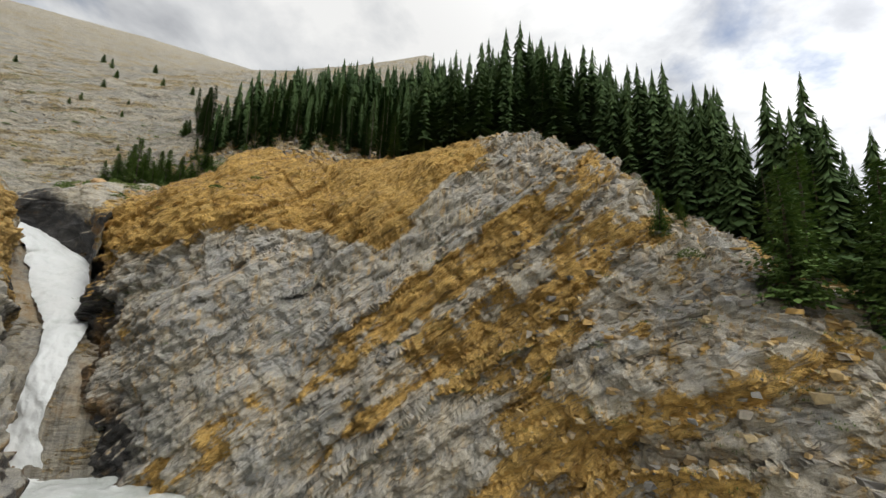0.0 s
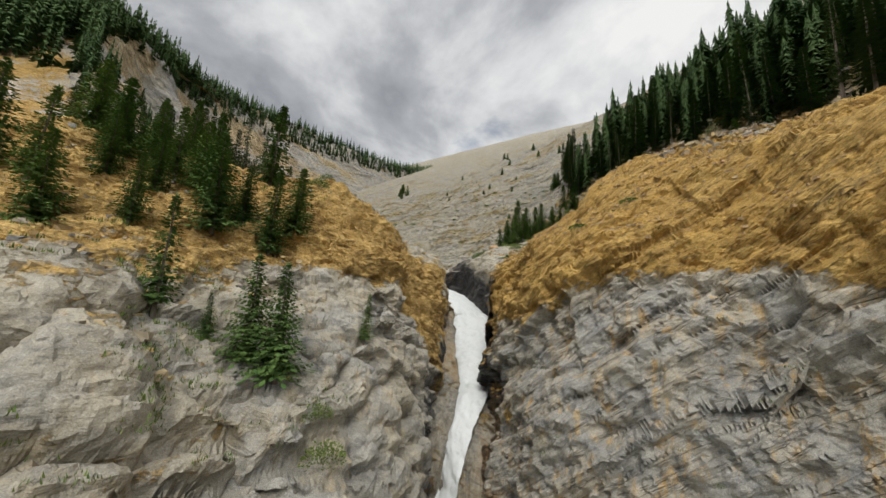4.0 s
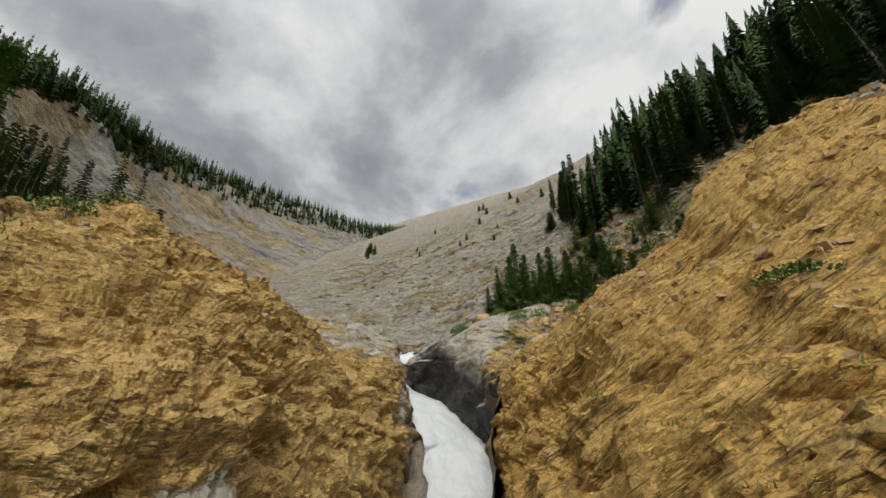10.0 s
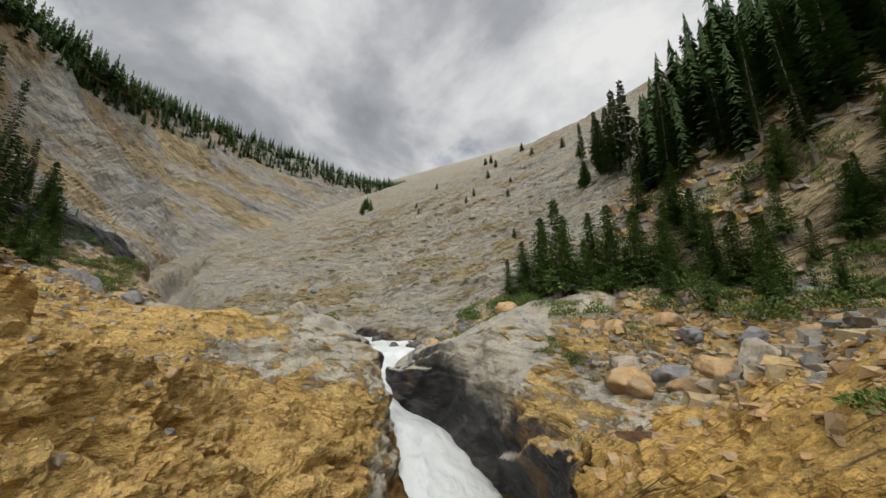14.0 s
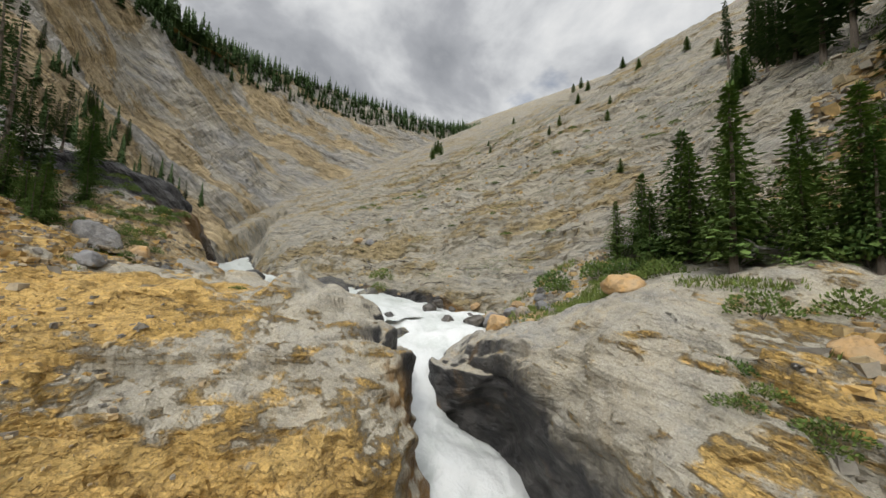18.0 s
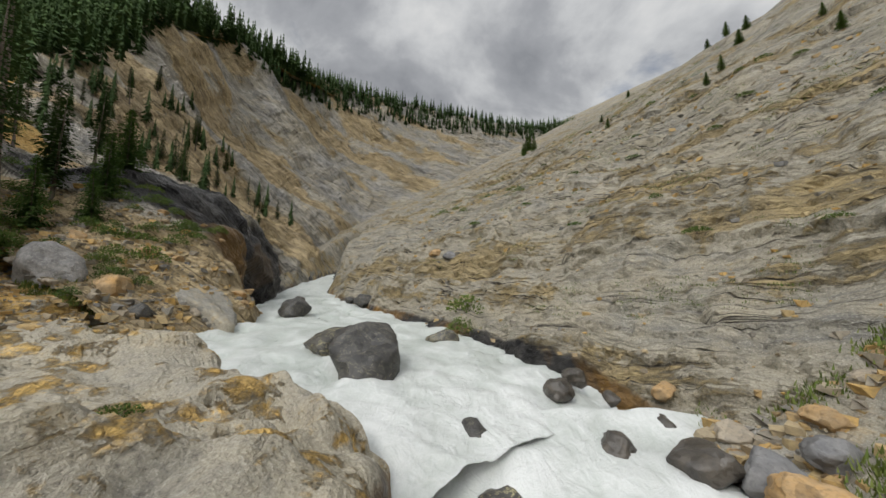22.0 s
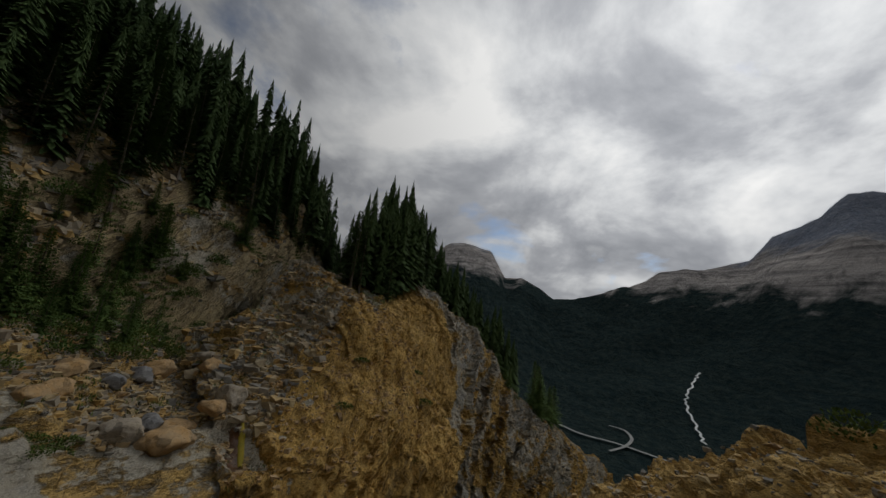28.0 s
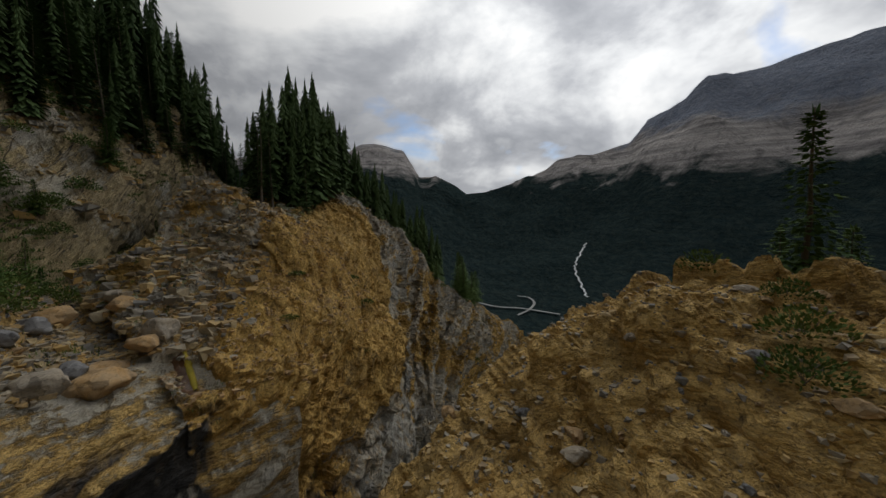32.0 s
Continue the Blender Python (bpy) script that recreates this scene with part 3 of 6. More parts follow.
# right bank: from the chute, round the ochre dome, along the bedded wall to its east end
RIGHT = [
    row(-57, 43, 28, -56.5, 44, 28.8, -55, 46, 30, -53, 48, 32, -50, 50, 34, -46, 54, 36),
    row(-53, 40.4, 26.6, -52.3, 40.7, 27.8, -50.5, 42.2, 29.2, -48, 44.5, 30.5, -46, 47, 32, -43, 52, 35),
    row(-50.3, 38.8, 23, -50.1, 37.6, 26.3, -48.6, 38.8, 28.0, -45.5, 41.5, 29.8, -43, 44.5, 31, -40, 50, 33),
    row(-47.2, 39.9, 20, -47.0, 39.2, 25, -45.3, 38.4, 27.6, -42.5, 41, 29.6, -40.5, 44, 30.8, -37, 50, 33),
    row(-42.8, 40.4, 14, -42.4, 40.0, 22, -41, 39.2, 27.2, -39.4, 41, 28.8, -37.8, 43, 29.5, -34, 49, 32),
    row(-39.5, 39.0, 12, -39, 38.6, 20, -38.2, 38.2, 25.9, -36.7, 39.6, 27.6, -34.7, 42, 28.0, -30, 49, 31),
]
RIGHT_WALL = [
    row(-36.5, 36.8, 10, -36, 36.7, 18, -35.2, 36.5, 25.7, -33.8, 38.2, 26.8, -31.5, 40.6, 27.4, -27, 48, 30),
    row(-33.5, 33.4, 6, -33, 33.4, 17, -32, 33.3, 24.6, -30, 34.6, 27.4, -28.3, 38, 29.6, -23.5, 46, 32.5),
    row(-27.5, 29, 3, -27, 29.4, 14, -26, 30, 22.4, -25, 33.2, 29.0, -24.8, 37, 31.6, -20, 47, 34.5),
    row(-20, 28.3, 1, -20.3, 27.6, 14, -19.5, 28.6, 25.2, -19, 33.3, 30, -20.5, 38, 34.4, -16, 48, 37),
    row(-12, 26, 0, -13, 28.8, 13, -12, 31, 21, -12, 33.5, 27.5, -12.5, 37, 31.8, -9, 48, 37),
    row(-4, 23.5, -2, -4, 26.3, 10, -3, 28.3, 16, -1.5, 31.5, 27, -1, 35, 34, 2, 47, 40),
    row(5, 20, -3, 5, 24, 10, 4, 28.5, 20, 6, 31, 29, 8, 34, 34.5, 12, 46, 42),
    row(13, 14, -2, 12, 19, 11, 12, 23, 18, 15, 26, 26, 18, 29, 29, 24, 42, 34),
    row(18, 7, 1, 18, 12, 11, 18, 16, 17, 20, 19, 20, 22.5, 22, 21, 34, 34, 22),
    row(26, -2, 2, 27, 4, 10, 28, 8, 12.5, 30, 12, 14, 32, 15, 15, 48, 26, 14),
]
LEFT_NEAR = [
    row(-4, 2, -4, -8, 1, 8, -12, -1, 15, -18, -5, 20, -30, -12, 26, -42, -26, 30),
    row(-8, 7, 0, -10, 6, 9, -13, 4, 16, -18, 1, 20.8, -30, -4, 26, -43, -14, 34),
    row(-13, 14, 1, -14.5, 12.5, 9, -17, 10.5, 15.5, -20, 7, 20.6, -30, 3, 25, -42, -4, 34),
    row(-19, 18.8, 1, -20, 17, 10, -21.8, 15, 17, -25, 12.2, 18.5, -31.5, 8, 26.3, -41, 2.5, 32),
    row(-25, 23.5, 1, -25.5, 21.7, 12, -26.7, 19.7, 20.3, -28.5, 17.5, 22, -32, 14, 25.8, -40, 8, 33),
    row(-31, 27, 3, -31, 25.8, 13, -31.7, 24, 21.7, -33, 21.5, 26.9, -36.5, 18, 31.2, -44, 10, 33.5),
    row(-36, 30.2, 6, -36.2, 29.4, 16, -36.7, 28.6, 23, -38, 26, 27.6, -39.7, 21, 31.9, -46, 14, 33),
    row(-40.5, 33.8, 12, -40.8, 33.2, 20, -41.2, 32.4, 25.4, -42.3, 29, 27, -43.5, 22.5, 30, -51, 14, 33),
    row(-44.5, 35.9, 20, -44.8, 35.4, 25, -45.5, 34.4, 28.6, -47, 29.5, 29.9, -48.5, 23.5, 30.5, -56, 14, 33.2),
    row(-49, 36.8, 25, -49.3, 36, 27, -50, 34.7, 29.2, -51.5, 31, 30.4, -53, 24.5, 31, -60, 13, 34),
    row(-54, 34.7, 27.5, -54.2, 33.8, 28.7, -54.8, 32.1, 29.6, -56, 29.3, 30.4, -58, 22.5, 31.2, -64, 10, 37),
    row(-57.5, 29.1, 27.6, -57.7, 28, 29, -58.2, 26.5, 30, -59.2, 24.2, 30.8, -61.3, 18.5, 32, -67, 8, 38.5),
    row(-61, 24.6, 28, -61.3, 23.6, 29.2, -61.8, 22.4, 30.2, -62.5, 20.3, 31.4, -64.5, 16, 33, -70, 6, 40),
]
LEFT_FAR = [
    row(-61, 24.6, 28, -61.3, 23.6, 29.2, -61.8, 22.4, 30.2, -62.5, 20.3, 31.4, -64.5, 16, 33, -70, 6, 40),
    row(-69.5, 25.5, 28.5, -69.5, 24.5, 30, -70, 22.8, 31.5, -72, 18, 35, -79, 6, 41, -95, -16, 54),
    row(-80, 21.2, 29, -80.5, 19.4, 33.5, -82.5, 15.5, 38.5, -86, 6.5, 43.5, -94, -4, 50, -112, -28, 71),
    row(-98, 17.5, 30, -99, 15.4, 35.5, -102, 11.0, 41.5, -108, 2, 48, -126, -16, 68, -160, -42, 116),
    row(-117, 16, 32, -121, 13, 38, -132, 7, 45, -154, -6, 60, -188, -26, 92, -218, -48, 148),
    row(-150, 19, 37, -165, 17, 46, -188, 17, 57, -225, 5, 85, -255, -3, 118, -288, -8, 172),
    row(-190, 32, 46, -205, 33, 62, -230, 35, 84, -262, 40, 112, -292, 50, 140, -320, 58, 178),
    row(-215, 62, 60, -230, 70, 78, -252, 80, 98, -278, 98, 122, -300, 115, 144, -320, 128, 170),
    row(-225, 105, 80, -245, 120, 100, -266, 135, 120, -288, 150, 138, -312, 172, 158, -335, 190, 176),
]
# the hilltops behind the left bank: up to the forest edge, then off to the valley
LEFT_BACK = [
    row(-40.335, -23.04, 27.4, -50, -60, 5, -60, -140, -70),
    row(-40.335, -1.04, 31.4, -55, -45, 20, -70, -140, -60),
    row(-42.32, 12.9867, 30.9, -56, -22, 34, -80, -130, -20),
    row(-49.2675, 17.08, 30.4, -64, -14, 36, -90, -110, 0),
    row(-58.2, 16.2, 31.4, -73, -12, 41, -105, -95, 20),
    row(-68.125, 9.33333, 37.4, -84, -18, 49, -120, -90, 40),
    row(-92.9375, -12.3333, 51.4, -108, -38, 62, -140, -95, 70),
    row(-109.81, -24.1067, 65.4, -128, -52, 76, -160, -105, 90),
    row(-165.39, -39.36, 116.5, -182, -72, 130, -205, -130, 143),
    row(-217, -38.6667, 142, -238, -74, 155, -262, -130, 165),
    row(-284.49, -1.76, 159.4, -310, -36, 171, -340, -90, 185),
    row(-316.4, 64.4, 166.4, -350, 46, 178, -400, 20, 190),
    row(-316.4, 134.4, 159.4, -355, 140, 172, -410, 150, 185),
    row(-331.4, 196.4, 173.4, -372, 205, 186, -430, 225, 200),
]


def stream_at(x, y):
    """How far a place lies from the line of the stream."""
    line = [(-225, 108), (-205, 70), (-180, 38), (-150, 23), (-117, 19.5), (-97, 21.5), (-82, 26), (-70, 30.5), (-62, 35), (-55, 39), (-51.2, 37.2), (-49, 36.6), (-46, 37.9), (-42, 38.0), (-38, 36.0), (-31.5, 29.8), (-24, 25), (-15, 17), (-5, 8), (10, -4), (30, -20)]
    d = np.full(np.shape(x), 1e9)
    for (ax, ay), (bx, by) in zip(line, line[1:]):
        t = np.clip(((x - ax) * (bx - ax) + (y - ay) * (by - ay)) / ((bx - ax) ** 2 + (by - ay) ** 2), 0, 1)
        d = np.minimum(d, np.hypot(x - ax - t * (bx - ax), y - ay - t * (by - ay)))
    return d


def slope_height(x, y):
    """The long dip slope north of the stream, with the wooded hill east of it."""
    z = 46 - 0.265 * (x + 69.5) + 0.5 * (y - 60)
    z = z + 0.36 * np.maximum(0, x + 62) * smooth(y, 44, 60) * smooth(x, -62, -30)
    z = z + 0.24 * np.maximum(0, y - 52) * smooth(x, -170, -60) * (1 - 0.5 * smooth(x, -48, -28))
    z = z + 0.045 * np.maximum(0, y - 60) + 0.012 * np.maximum(0, -x - 100) - 0.85 * np.maximum(0, x + 2)
    d = stream_at(x, y)
    z = z - 5.5 * (1 - smooth(d, 3.0, 17.0)) * smooth(x, -90, -66)
    z = z - 7.0 * (1 - smooth(d, 1.5, 5.0))
    # under the ochre dome and the wall the slope stays below them
    z = z - 14 * smooth(x, -40, -33) * (1 - smooth(y, 44, 54))
    return z


def ochre_near(p):
    x, y, z = p.T
    o = 0.16 + 0.30 * fbm(p / 9.0, 3, 91)
    return x, y, z, o


def ground_piece(name, control, fu, fv, paint, label, seed, calm=None, soft=None, swell=None, mat=None, even=0.35, **kw):
    g = sheet(control, fu, fv)
    if swell:
        g = g + normals(g) * swell(g)[..., None]
    keep = calm(g) if calm else np.ones(g.shape[:2])
    out, d = rough_rock(g, seed=seed, keep=keep, soft=soft(g) if soft else None, even=even(g) if callable(even) else even, **kw)
    # potholes worn into the rock beside the pool
    for hx, hy, hr, deep in ((-53.7, 31.2, 0.22, 0.35), (-52.3, 32.1, 0.2, 0.35), (-51.8, 31.05, 0.5, 1.5)):
        out[..., 2] -= deep * (1 - smooth(np.hypot(out[..., 0] - hx, out[..., 1] - hy), 0.55 * hr, 1.2 * hr))
    # the crevice under the top bed of the bench
    ax, ay, bx, by = -41.4, 41.9, -36.4, 41.1
    if name == "ground_right_bank":
        t = ((out[..., 0] - ax) * (bx - ax) + (out[..., 1] - ay) * (by - ay)) / ((bx - ax) ** 2 + (by - ay) ** 2)
        south = ay + t * (by - ay) - out[..., 1] + 0.18 * fbm(out.reshape(-1, 3) * 1.3, 2, 88).reshape(t.shape)
        open_ = smooth(t, 0.0, 0.15) * (1 - smooth(t, 0.9, 1.05))
        out[..., 2] -= 0.75 * open_ * smooth(south, 0.0, 0.12) * (1 - smooth(south, 0.3, 1.1))
    p = g.reshape(-1, 3)
    up = normals(out)[..., 2].reshape(-1)
    o, w, gr = paint(p, up, d.reshape(-1))
    ob = grid_mesh(name, out, {"ochre": o, "wet": w, "green": gr}, mat or ROCK)
    tagged(ob, label, "rock", kind="structure")
    return ob, out


def gorge_wet_shade(p, reach=2.2, high=11.0, up=None):
    """Spray-wet rock inside the gorge, low over the water; it also paints the slot's shadow dark."""
    d = stream_at(p[:, 0], p[:, 1])
    level = water_level(p[:, 0], p[:, 1])
    tops = 0 * d if up is None else smooth(up, 0.45, 0.8) * smooth(p[:, 2] - level, 0.4, 1.2)
    return (1 - smooth(d, 1.5, 1.5 + reach)) * (1 - smooth(p[:, 2] - level, 0.25 * high, high)) * (1 - tops)


WATER_LINE = [(-180, 38, 44, 3), (-150, 23, 37.5, 3), (-117, 19.5, 32.6, 3), (-97, 21.5, 30.9, 3.0), (-82, 26, 30.2, 4.0), (-71, 30, 29.7, 7.5), (-63, 33.6, 29.25, 10.5), (-58.5, 36.4, 28.9, 7.5), (-55, 38.4, 28.3, 3.6)]
FALL_LINE = [(-56.5, 38.6, 28.45, 4.6), (-54.2, 38.4, 28.0, 3.0), (-52.2, 37.6, 27.2, 1.25), (-50.6, 36.85, 26.4, 0.66), (-49.2, 36.5, 25.6, 0.62), (-48.0, 36.8, 24.9, 0.95), (-46.6, 37.7, 24.1, 1.3), (-44.6, 38.2, 22.8, 1.3), (-42.6, 38.4, 21.3, 1.35), (-40.0, 37.4, 19.4, 1.45), (-37.0, 35.5, 17.0, 1.4), (-34.2, 33.0, 14.9, 0.85), (-31.8, 30.3, 13.2, 0.6), (-30.6, 28.4, 10.5, 0.5), (-30.3, 27.4, 6.2, 0.6), (-29.6, 26.8, 3.2, 1.1), (-26.5, 26, 2.6, 3.2), (-22, 23.4, 2.2, 4.4), (-16, 18, 1.6, 4.4), (-9, 11, 0.5, 3.5), (4, 0, -3, 4), (24, -18, -8, 4)]


def water_level(x, y):
    pts = np.array(WATER_LINE[:-1] + FALL_LINE[2:])
    best, z = np.full(np.shape(x), 1e9), np.zeros(np.shape(x))
    for a, b in zip(pts, pts[1:]):
        t = np.clip(((x - a[0]) * (b[0] - a[0]) + (y - a[1]) * (b[1] - a[1])) / ((b[0] - a[0]) ** 2 + (b[1] - a[1]) ** 2), 0, 1)
        d = np.hypot(x - a[0] - t * (b[0] - a[0]), y - a[1] - t * (b[1] - a[1]))
        z = np.where(d < best, a[2] + t * (b[2] - a[2]), z)
        best = np.minimum(best, d)
    return z


# the tops of the great slabs of the wall, counted across the beds
SLABS = (-6.0, -1.5, 2.6, 6.2, 9.8, 14.0)


def bed_height(p):
    return (p @ BED)[:, 2] + 0.55 * fbm(p / 5.0, 2, 66) + 0.16 * fbm(p / 1.1, 2, 67)


def slabs(g):
    """Each slab stands out most along its upper edge, and the wall drops back behind it."""
    p = g.reshape(-1, 3)
    b = bed_height(p)
    out = np.zeros(len(p))
    for low, top in zip(SLABS, SLABS[1:]):
        t = (b - low) / (top - low)
        out += np.where((t > 0) & (t < 1), 1.5 * t * (1 - smooth(t, 0.95, 1.0)), 0)
    far = smooth(p[:, 0], -13, -7) * (1 - smooth(p[:, 0], 13, 19)) * (1 - smooth(b, 13.9, 14.1))
    # a second, lesser step between the grey beds
    lesser = np.where((b > 14.0) & (b < 19.5), 0.5 * (b - 14.0) / 5.5, 0) * smooth(p[:, 0], -22, -16)
    return (out * far + lesser).reshape(g.shape[:2])


def joints(g):
    """Massive rock parted by open joints: rounded blocks some metres across, with grooves between them."""
    p = g.reshape(-1, 3)
    q = (p + 0.5 * np.stack([fbm(p / 2.5, 2, s) for s in (71, 72, 73)], -1)) / (4.6, 4.6, 3.1)
    c = np.floor(q)
    first = np.full(len(p), 9.0)
    second = first.copy()
    for step in range(27):
        n = c + (step % 3 - 1, step // 3 % 3 - 1, step // 9 - 1)
        at = n + np.stack([rnd(n[:, 0], n[:, 1], n[:, 2], s) for s in (74, 75, 76)], -1)
        d = np.linalg.norm(q - at, axis=1)
        second = np.minimum(second, np.maximum(first, d))
        first = np.minimum(first, d)
    where = smooth(p[:, 0], -35, -31) * (1 - smooth(p[:, 2], 22, 25)) * smooth(p[:, 1], 2, 6)
    groove = (1 - smooth(second - first, 0.0, 0.16)) + 0.5 * (1 - smooth(second - first, 0.0, 0.45))
    return (-0.75 * groove * where).reshape(g.shape[:2])


def wet_cliff(x, y, z, up):
    """The black seeping cliff under the stony bench."""
    return smooth(x, -42, -39.5) * (1 - smooth(x, -34.2, -32.6)) * (1 - smooth(z, 25.6, 27.2)) * smooth(y, 35.2, 36.4) * (1 - smooth(up, 0.5, 0.8))


def paint_right(p, up, d):
    x, y, z, o = ochre_near(p)
    o = o - 0.02 + 0.25 * (1 - up) * smooth(x, -42, -38) + 0.16 * smooth(x, -45, -41)
    # stones and soil on the bench behind the block
    o = np.maximum(o, (0.78 + 0.5 * fbm(p / 2.0, 2, 12)) * smooth(x, -39.5, -36.5) * smooth(y, 39.5, 42))
    return o, np.maximum(gorge_wet_shade(p, 1.7, 9.0, up), 0.8 * wet_cliff(x, y, z, up)), 0.0 + 0.45 * smooth(up, 0.6, 0.95) * smooth(y, 42, 47)


def paint_wall(p, up, d):
    x, y, z, o = ochre_near(p)
    # the dome and its left end are ochre above the grey bed; the wall alternates bed by bed
    bed = (p @ BED)[:, 2]
    dome = smooth(z - (20.8 + 3.2 * smooth(x, -24, -16) - 2.0 * smooth(x, -14, -4) + 8 * smooth(x, -6, 2)), -1.0, 1.5) * (1 - smooth(x, 0, 9))
    dome = np.maximum(dome, smooth(z, 8, 13) * (1 - smooth(x + 0.25 * (z - 20), -31.5, -28.5)))
    behind = smooth(y - 0.12 * (x + 20), 38.0, 40.5)
    dome = dome * (1 - behind)
    b = bed_height(p)
    layers = 0.30 + 0.16 * np.sin(bed * 1.05 + 0.8) + 0.14 * np.sin(bed * 2.9) + 0.34 * fbm(p / (2.6, 2.6, 5.0), 3, 61)
    grey = 0.55 * smooth(b, 13.7, 14.5) * (1 - dome)
    # rust-orange under the slabs' upper edges, low on the wall
    rust = 0.0
    for low, top in zip(SLABS, SLABS[1:]):
        rust = rust + 0.12 * smooth(b, low, low + 0.8) * (1 - smooth(b, top - 1.9, top - 0.6))
    o = np.maximum(o + layers - grey - 0.22 + rust * smooth(x, -12, -6) + 0.14 * smooth(x, 3, 9), dome * 0.98)
    o = np.where(behind > 0.5, 0.5 + 0.4 * fbm(p / 3.0, 2, 15), o)
    return o, np.maximum(gorge_wet_shade(p, 4.0, 11.0, up), 0.8 * wet_cliff(x, y, z, up)), 0.32 * smooth(up, 0.45, 0.8) + 0.25 * smooth(x, 12, 20) - 0.1 + 0.42 * smooth(y, 38.5, 41)


def paint_left(p, up, d):
    x, y, z, o = ochre_near(p)
    dome = smooth(z - (20.5 + 0.22 * (-26 - x)), -0.5, 2.0) * smooth(x, -46, -41) * (1 - smooth(x, -30, -26)) * smooth(z, 22.0, 24.5)
    dome = np.maximum(dome, smooth(z, 9, 14) * smooth(x, -43, -40) * (1 - smooth(x - 0.35 * (z - 18), -34.5, -32)))
    terrace = 0.85 * (1 - smooth(y + 2.0 * fbm(p / 4.0, 2, 8), 25.5, 33.5)) * smooth(-x, 36, 39) * (1 - smooth(-x, 51, 55))
    soil = 0.72 * smooth(-y, -15, -9) * smooth(z, 19, 24) * (1 - smooth(x, -33, -29) * 0.2)
    flats = 0.62 * (1 - smooth(y, 20, 27)) * smooth(-x, 44, 50)
    o = np.maximum.reduce([o - 0.12, dome * 0.92, terrace + 0.3 * o, soil + 0.4 * o, flats + 0.4 * o])
    o = np.maximum(o, 0.40 * smooth(-x, 38, 42) * (1 - smooth(-x, 58, 62)))
    gr = 0.34 * smooth(up, 0.55, 0.9) * (1 - smooth(y, 10, 18)) - 0.08
    # the slot's shadow goes into the wet colour, beyond the spray's own reach
    return o, gorge_wet_shade(p, 4.2, 16.0, up), gr


def paint_left_far(p, up, d):
    x, y, z, o = ochre_near(p)
    dark = (1 - smooth(z, 39, 43)) * smooth(-x, 71, 74) * (1 - smooth(-x, 104, 116))
    # a grey shoulder of massive limestone crosses the ochre scree
    band = np.exp(-((x + 209 + 0.05 * (z - 90)) / 15.0) ** 2)
    far_grey = smooth(y, 38, 75) + 0.6 * smooth(z, 140, 150)
    slant = p @ np.array(FAR_N)
    stripes = 0.46 * np.sin(slant * 0.16 + 1.5 * fbm(p / 40.0, 2, 56)) + 0.22 * np.sin(slant * 0.47)
    o = o + 0.40 + stripes + 0.30 * fbm(p / 22.0, 2, 55) - 1.0 * band - 0.45 * far_grey
    o = np.maximum(o, (0.85 + 0.35 * fbm(p / 3.0, 2, 14)) * (1 - smooth(-x, 76, 88)) * (1 - dark))
    return o - 0.5 * dark, 0.85 * dark + 0 * o, 0.20 * smooth(up, 0.5, 0.9) + 0.12 * fbm(p / 6.0, 2, 44) - 0.02 + 0.14 * (1 - smooth(-x, 70, 74))


right_bank, RIGHT_G = ground_piece("ground_right_bank", RIGHT + RIGHT_WALL[:2], 0.13, 0.13, paint_right, "smooth grey limestone ledges above the chute of the stream", 10, mat=BANK_ROCK, bed=0.22, block=0.16, lump=0.6, fine=0.06, crag=0.3, even=0.6, beds=((1.3, 0.8), (0.45, 0.22)), towards=(-0.15, 0.1, 1))
right_wall, WALL_G = ground_piece("ground_right_wall", RIGHT_WALL, 0.14, 0.14, paint_wall, "steep bedded rock wall, ochre dome over grey limestone beds", 20, calm=lambda g: 1 - 0.35 * smooth(g[..., 2], 25, 28) * (1 - smooth(g[..., 0], -4, 4)), bed=0.7, block=0.5, lump=0.7, fine=0.14, thick=4.6, even=0.3, crag=1.1, layered=True, swell=slabs, beds=((3.6, 0.7), (1.3, 0.35)), towards=tuple(BED_N))
left_bank, LEFT_G = ground_piece("ground_left_bank", LEFT_NEAR + LEFT_FAR[1:2], 0.13, 0.13, paint_left, "grey limestone ledges and ochre rock dome beside the falls", 30, mat=BANK_ROCK, swell=joints, calm=lambda g: (1 - 0.45 * smooth(-g[..., 0], 41, 46)) * (1 - 0.5 * (1 - smooth(g[..., 2], 19, 23)) * (1 - smooth(-g[..., 0], 27, 33))), bed=0.4, block=0.5, lump=0.5, fine=0.10, layered=True, even=lambda g: 0.35 + 0.45 * smooth(-g[..., 0], 40, 46), beds=((1.9, 1.0), (0.6, 0.3)), towards=(-0.12, 0.1, 1))
left_far, LEFTFAR_G = ground_piece("ground_left_valley", LEFT_FAR, 0.3, 0.35, paint_left_far, "steep tan and grey valley side above the stream", 40, mat=FAR_ROCK, even=0.6, swell=lambda g: 7.0 * np.exp(-(((g[..., 0] + 206) / 13.0) ** 2)) * smooth(g[..., 2], 62, 80), soft=lambda g: 0.28 + 0.72 * smooth(-g[..., 0], 66, 77), bed=0.5, block=0.7, lump=3.0, fine=0.5, scale=3.0, beds=((8.0, 1.8), (2.6, 0.5)), towards=tuple(FAR_N))
left_back, BACK_G = ground_piece("ground_left_hill", LEFT_BACK, 1.0, 1.0, lambda p, up, d: (0.5 + 0.3 * fbm(p / 9.0, 3, 91), 0 * up, 0.35 + 0 * up), "wooded stony hilltop above the left bank", 50, bed=0.3, block=0.3, lump=1.2, fine=0.15, scale=3.0)


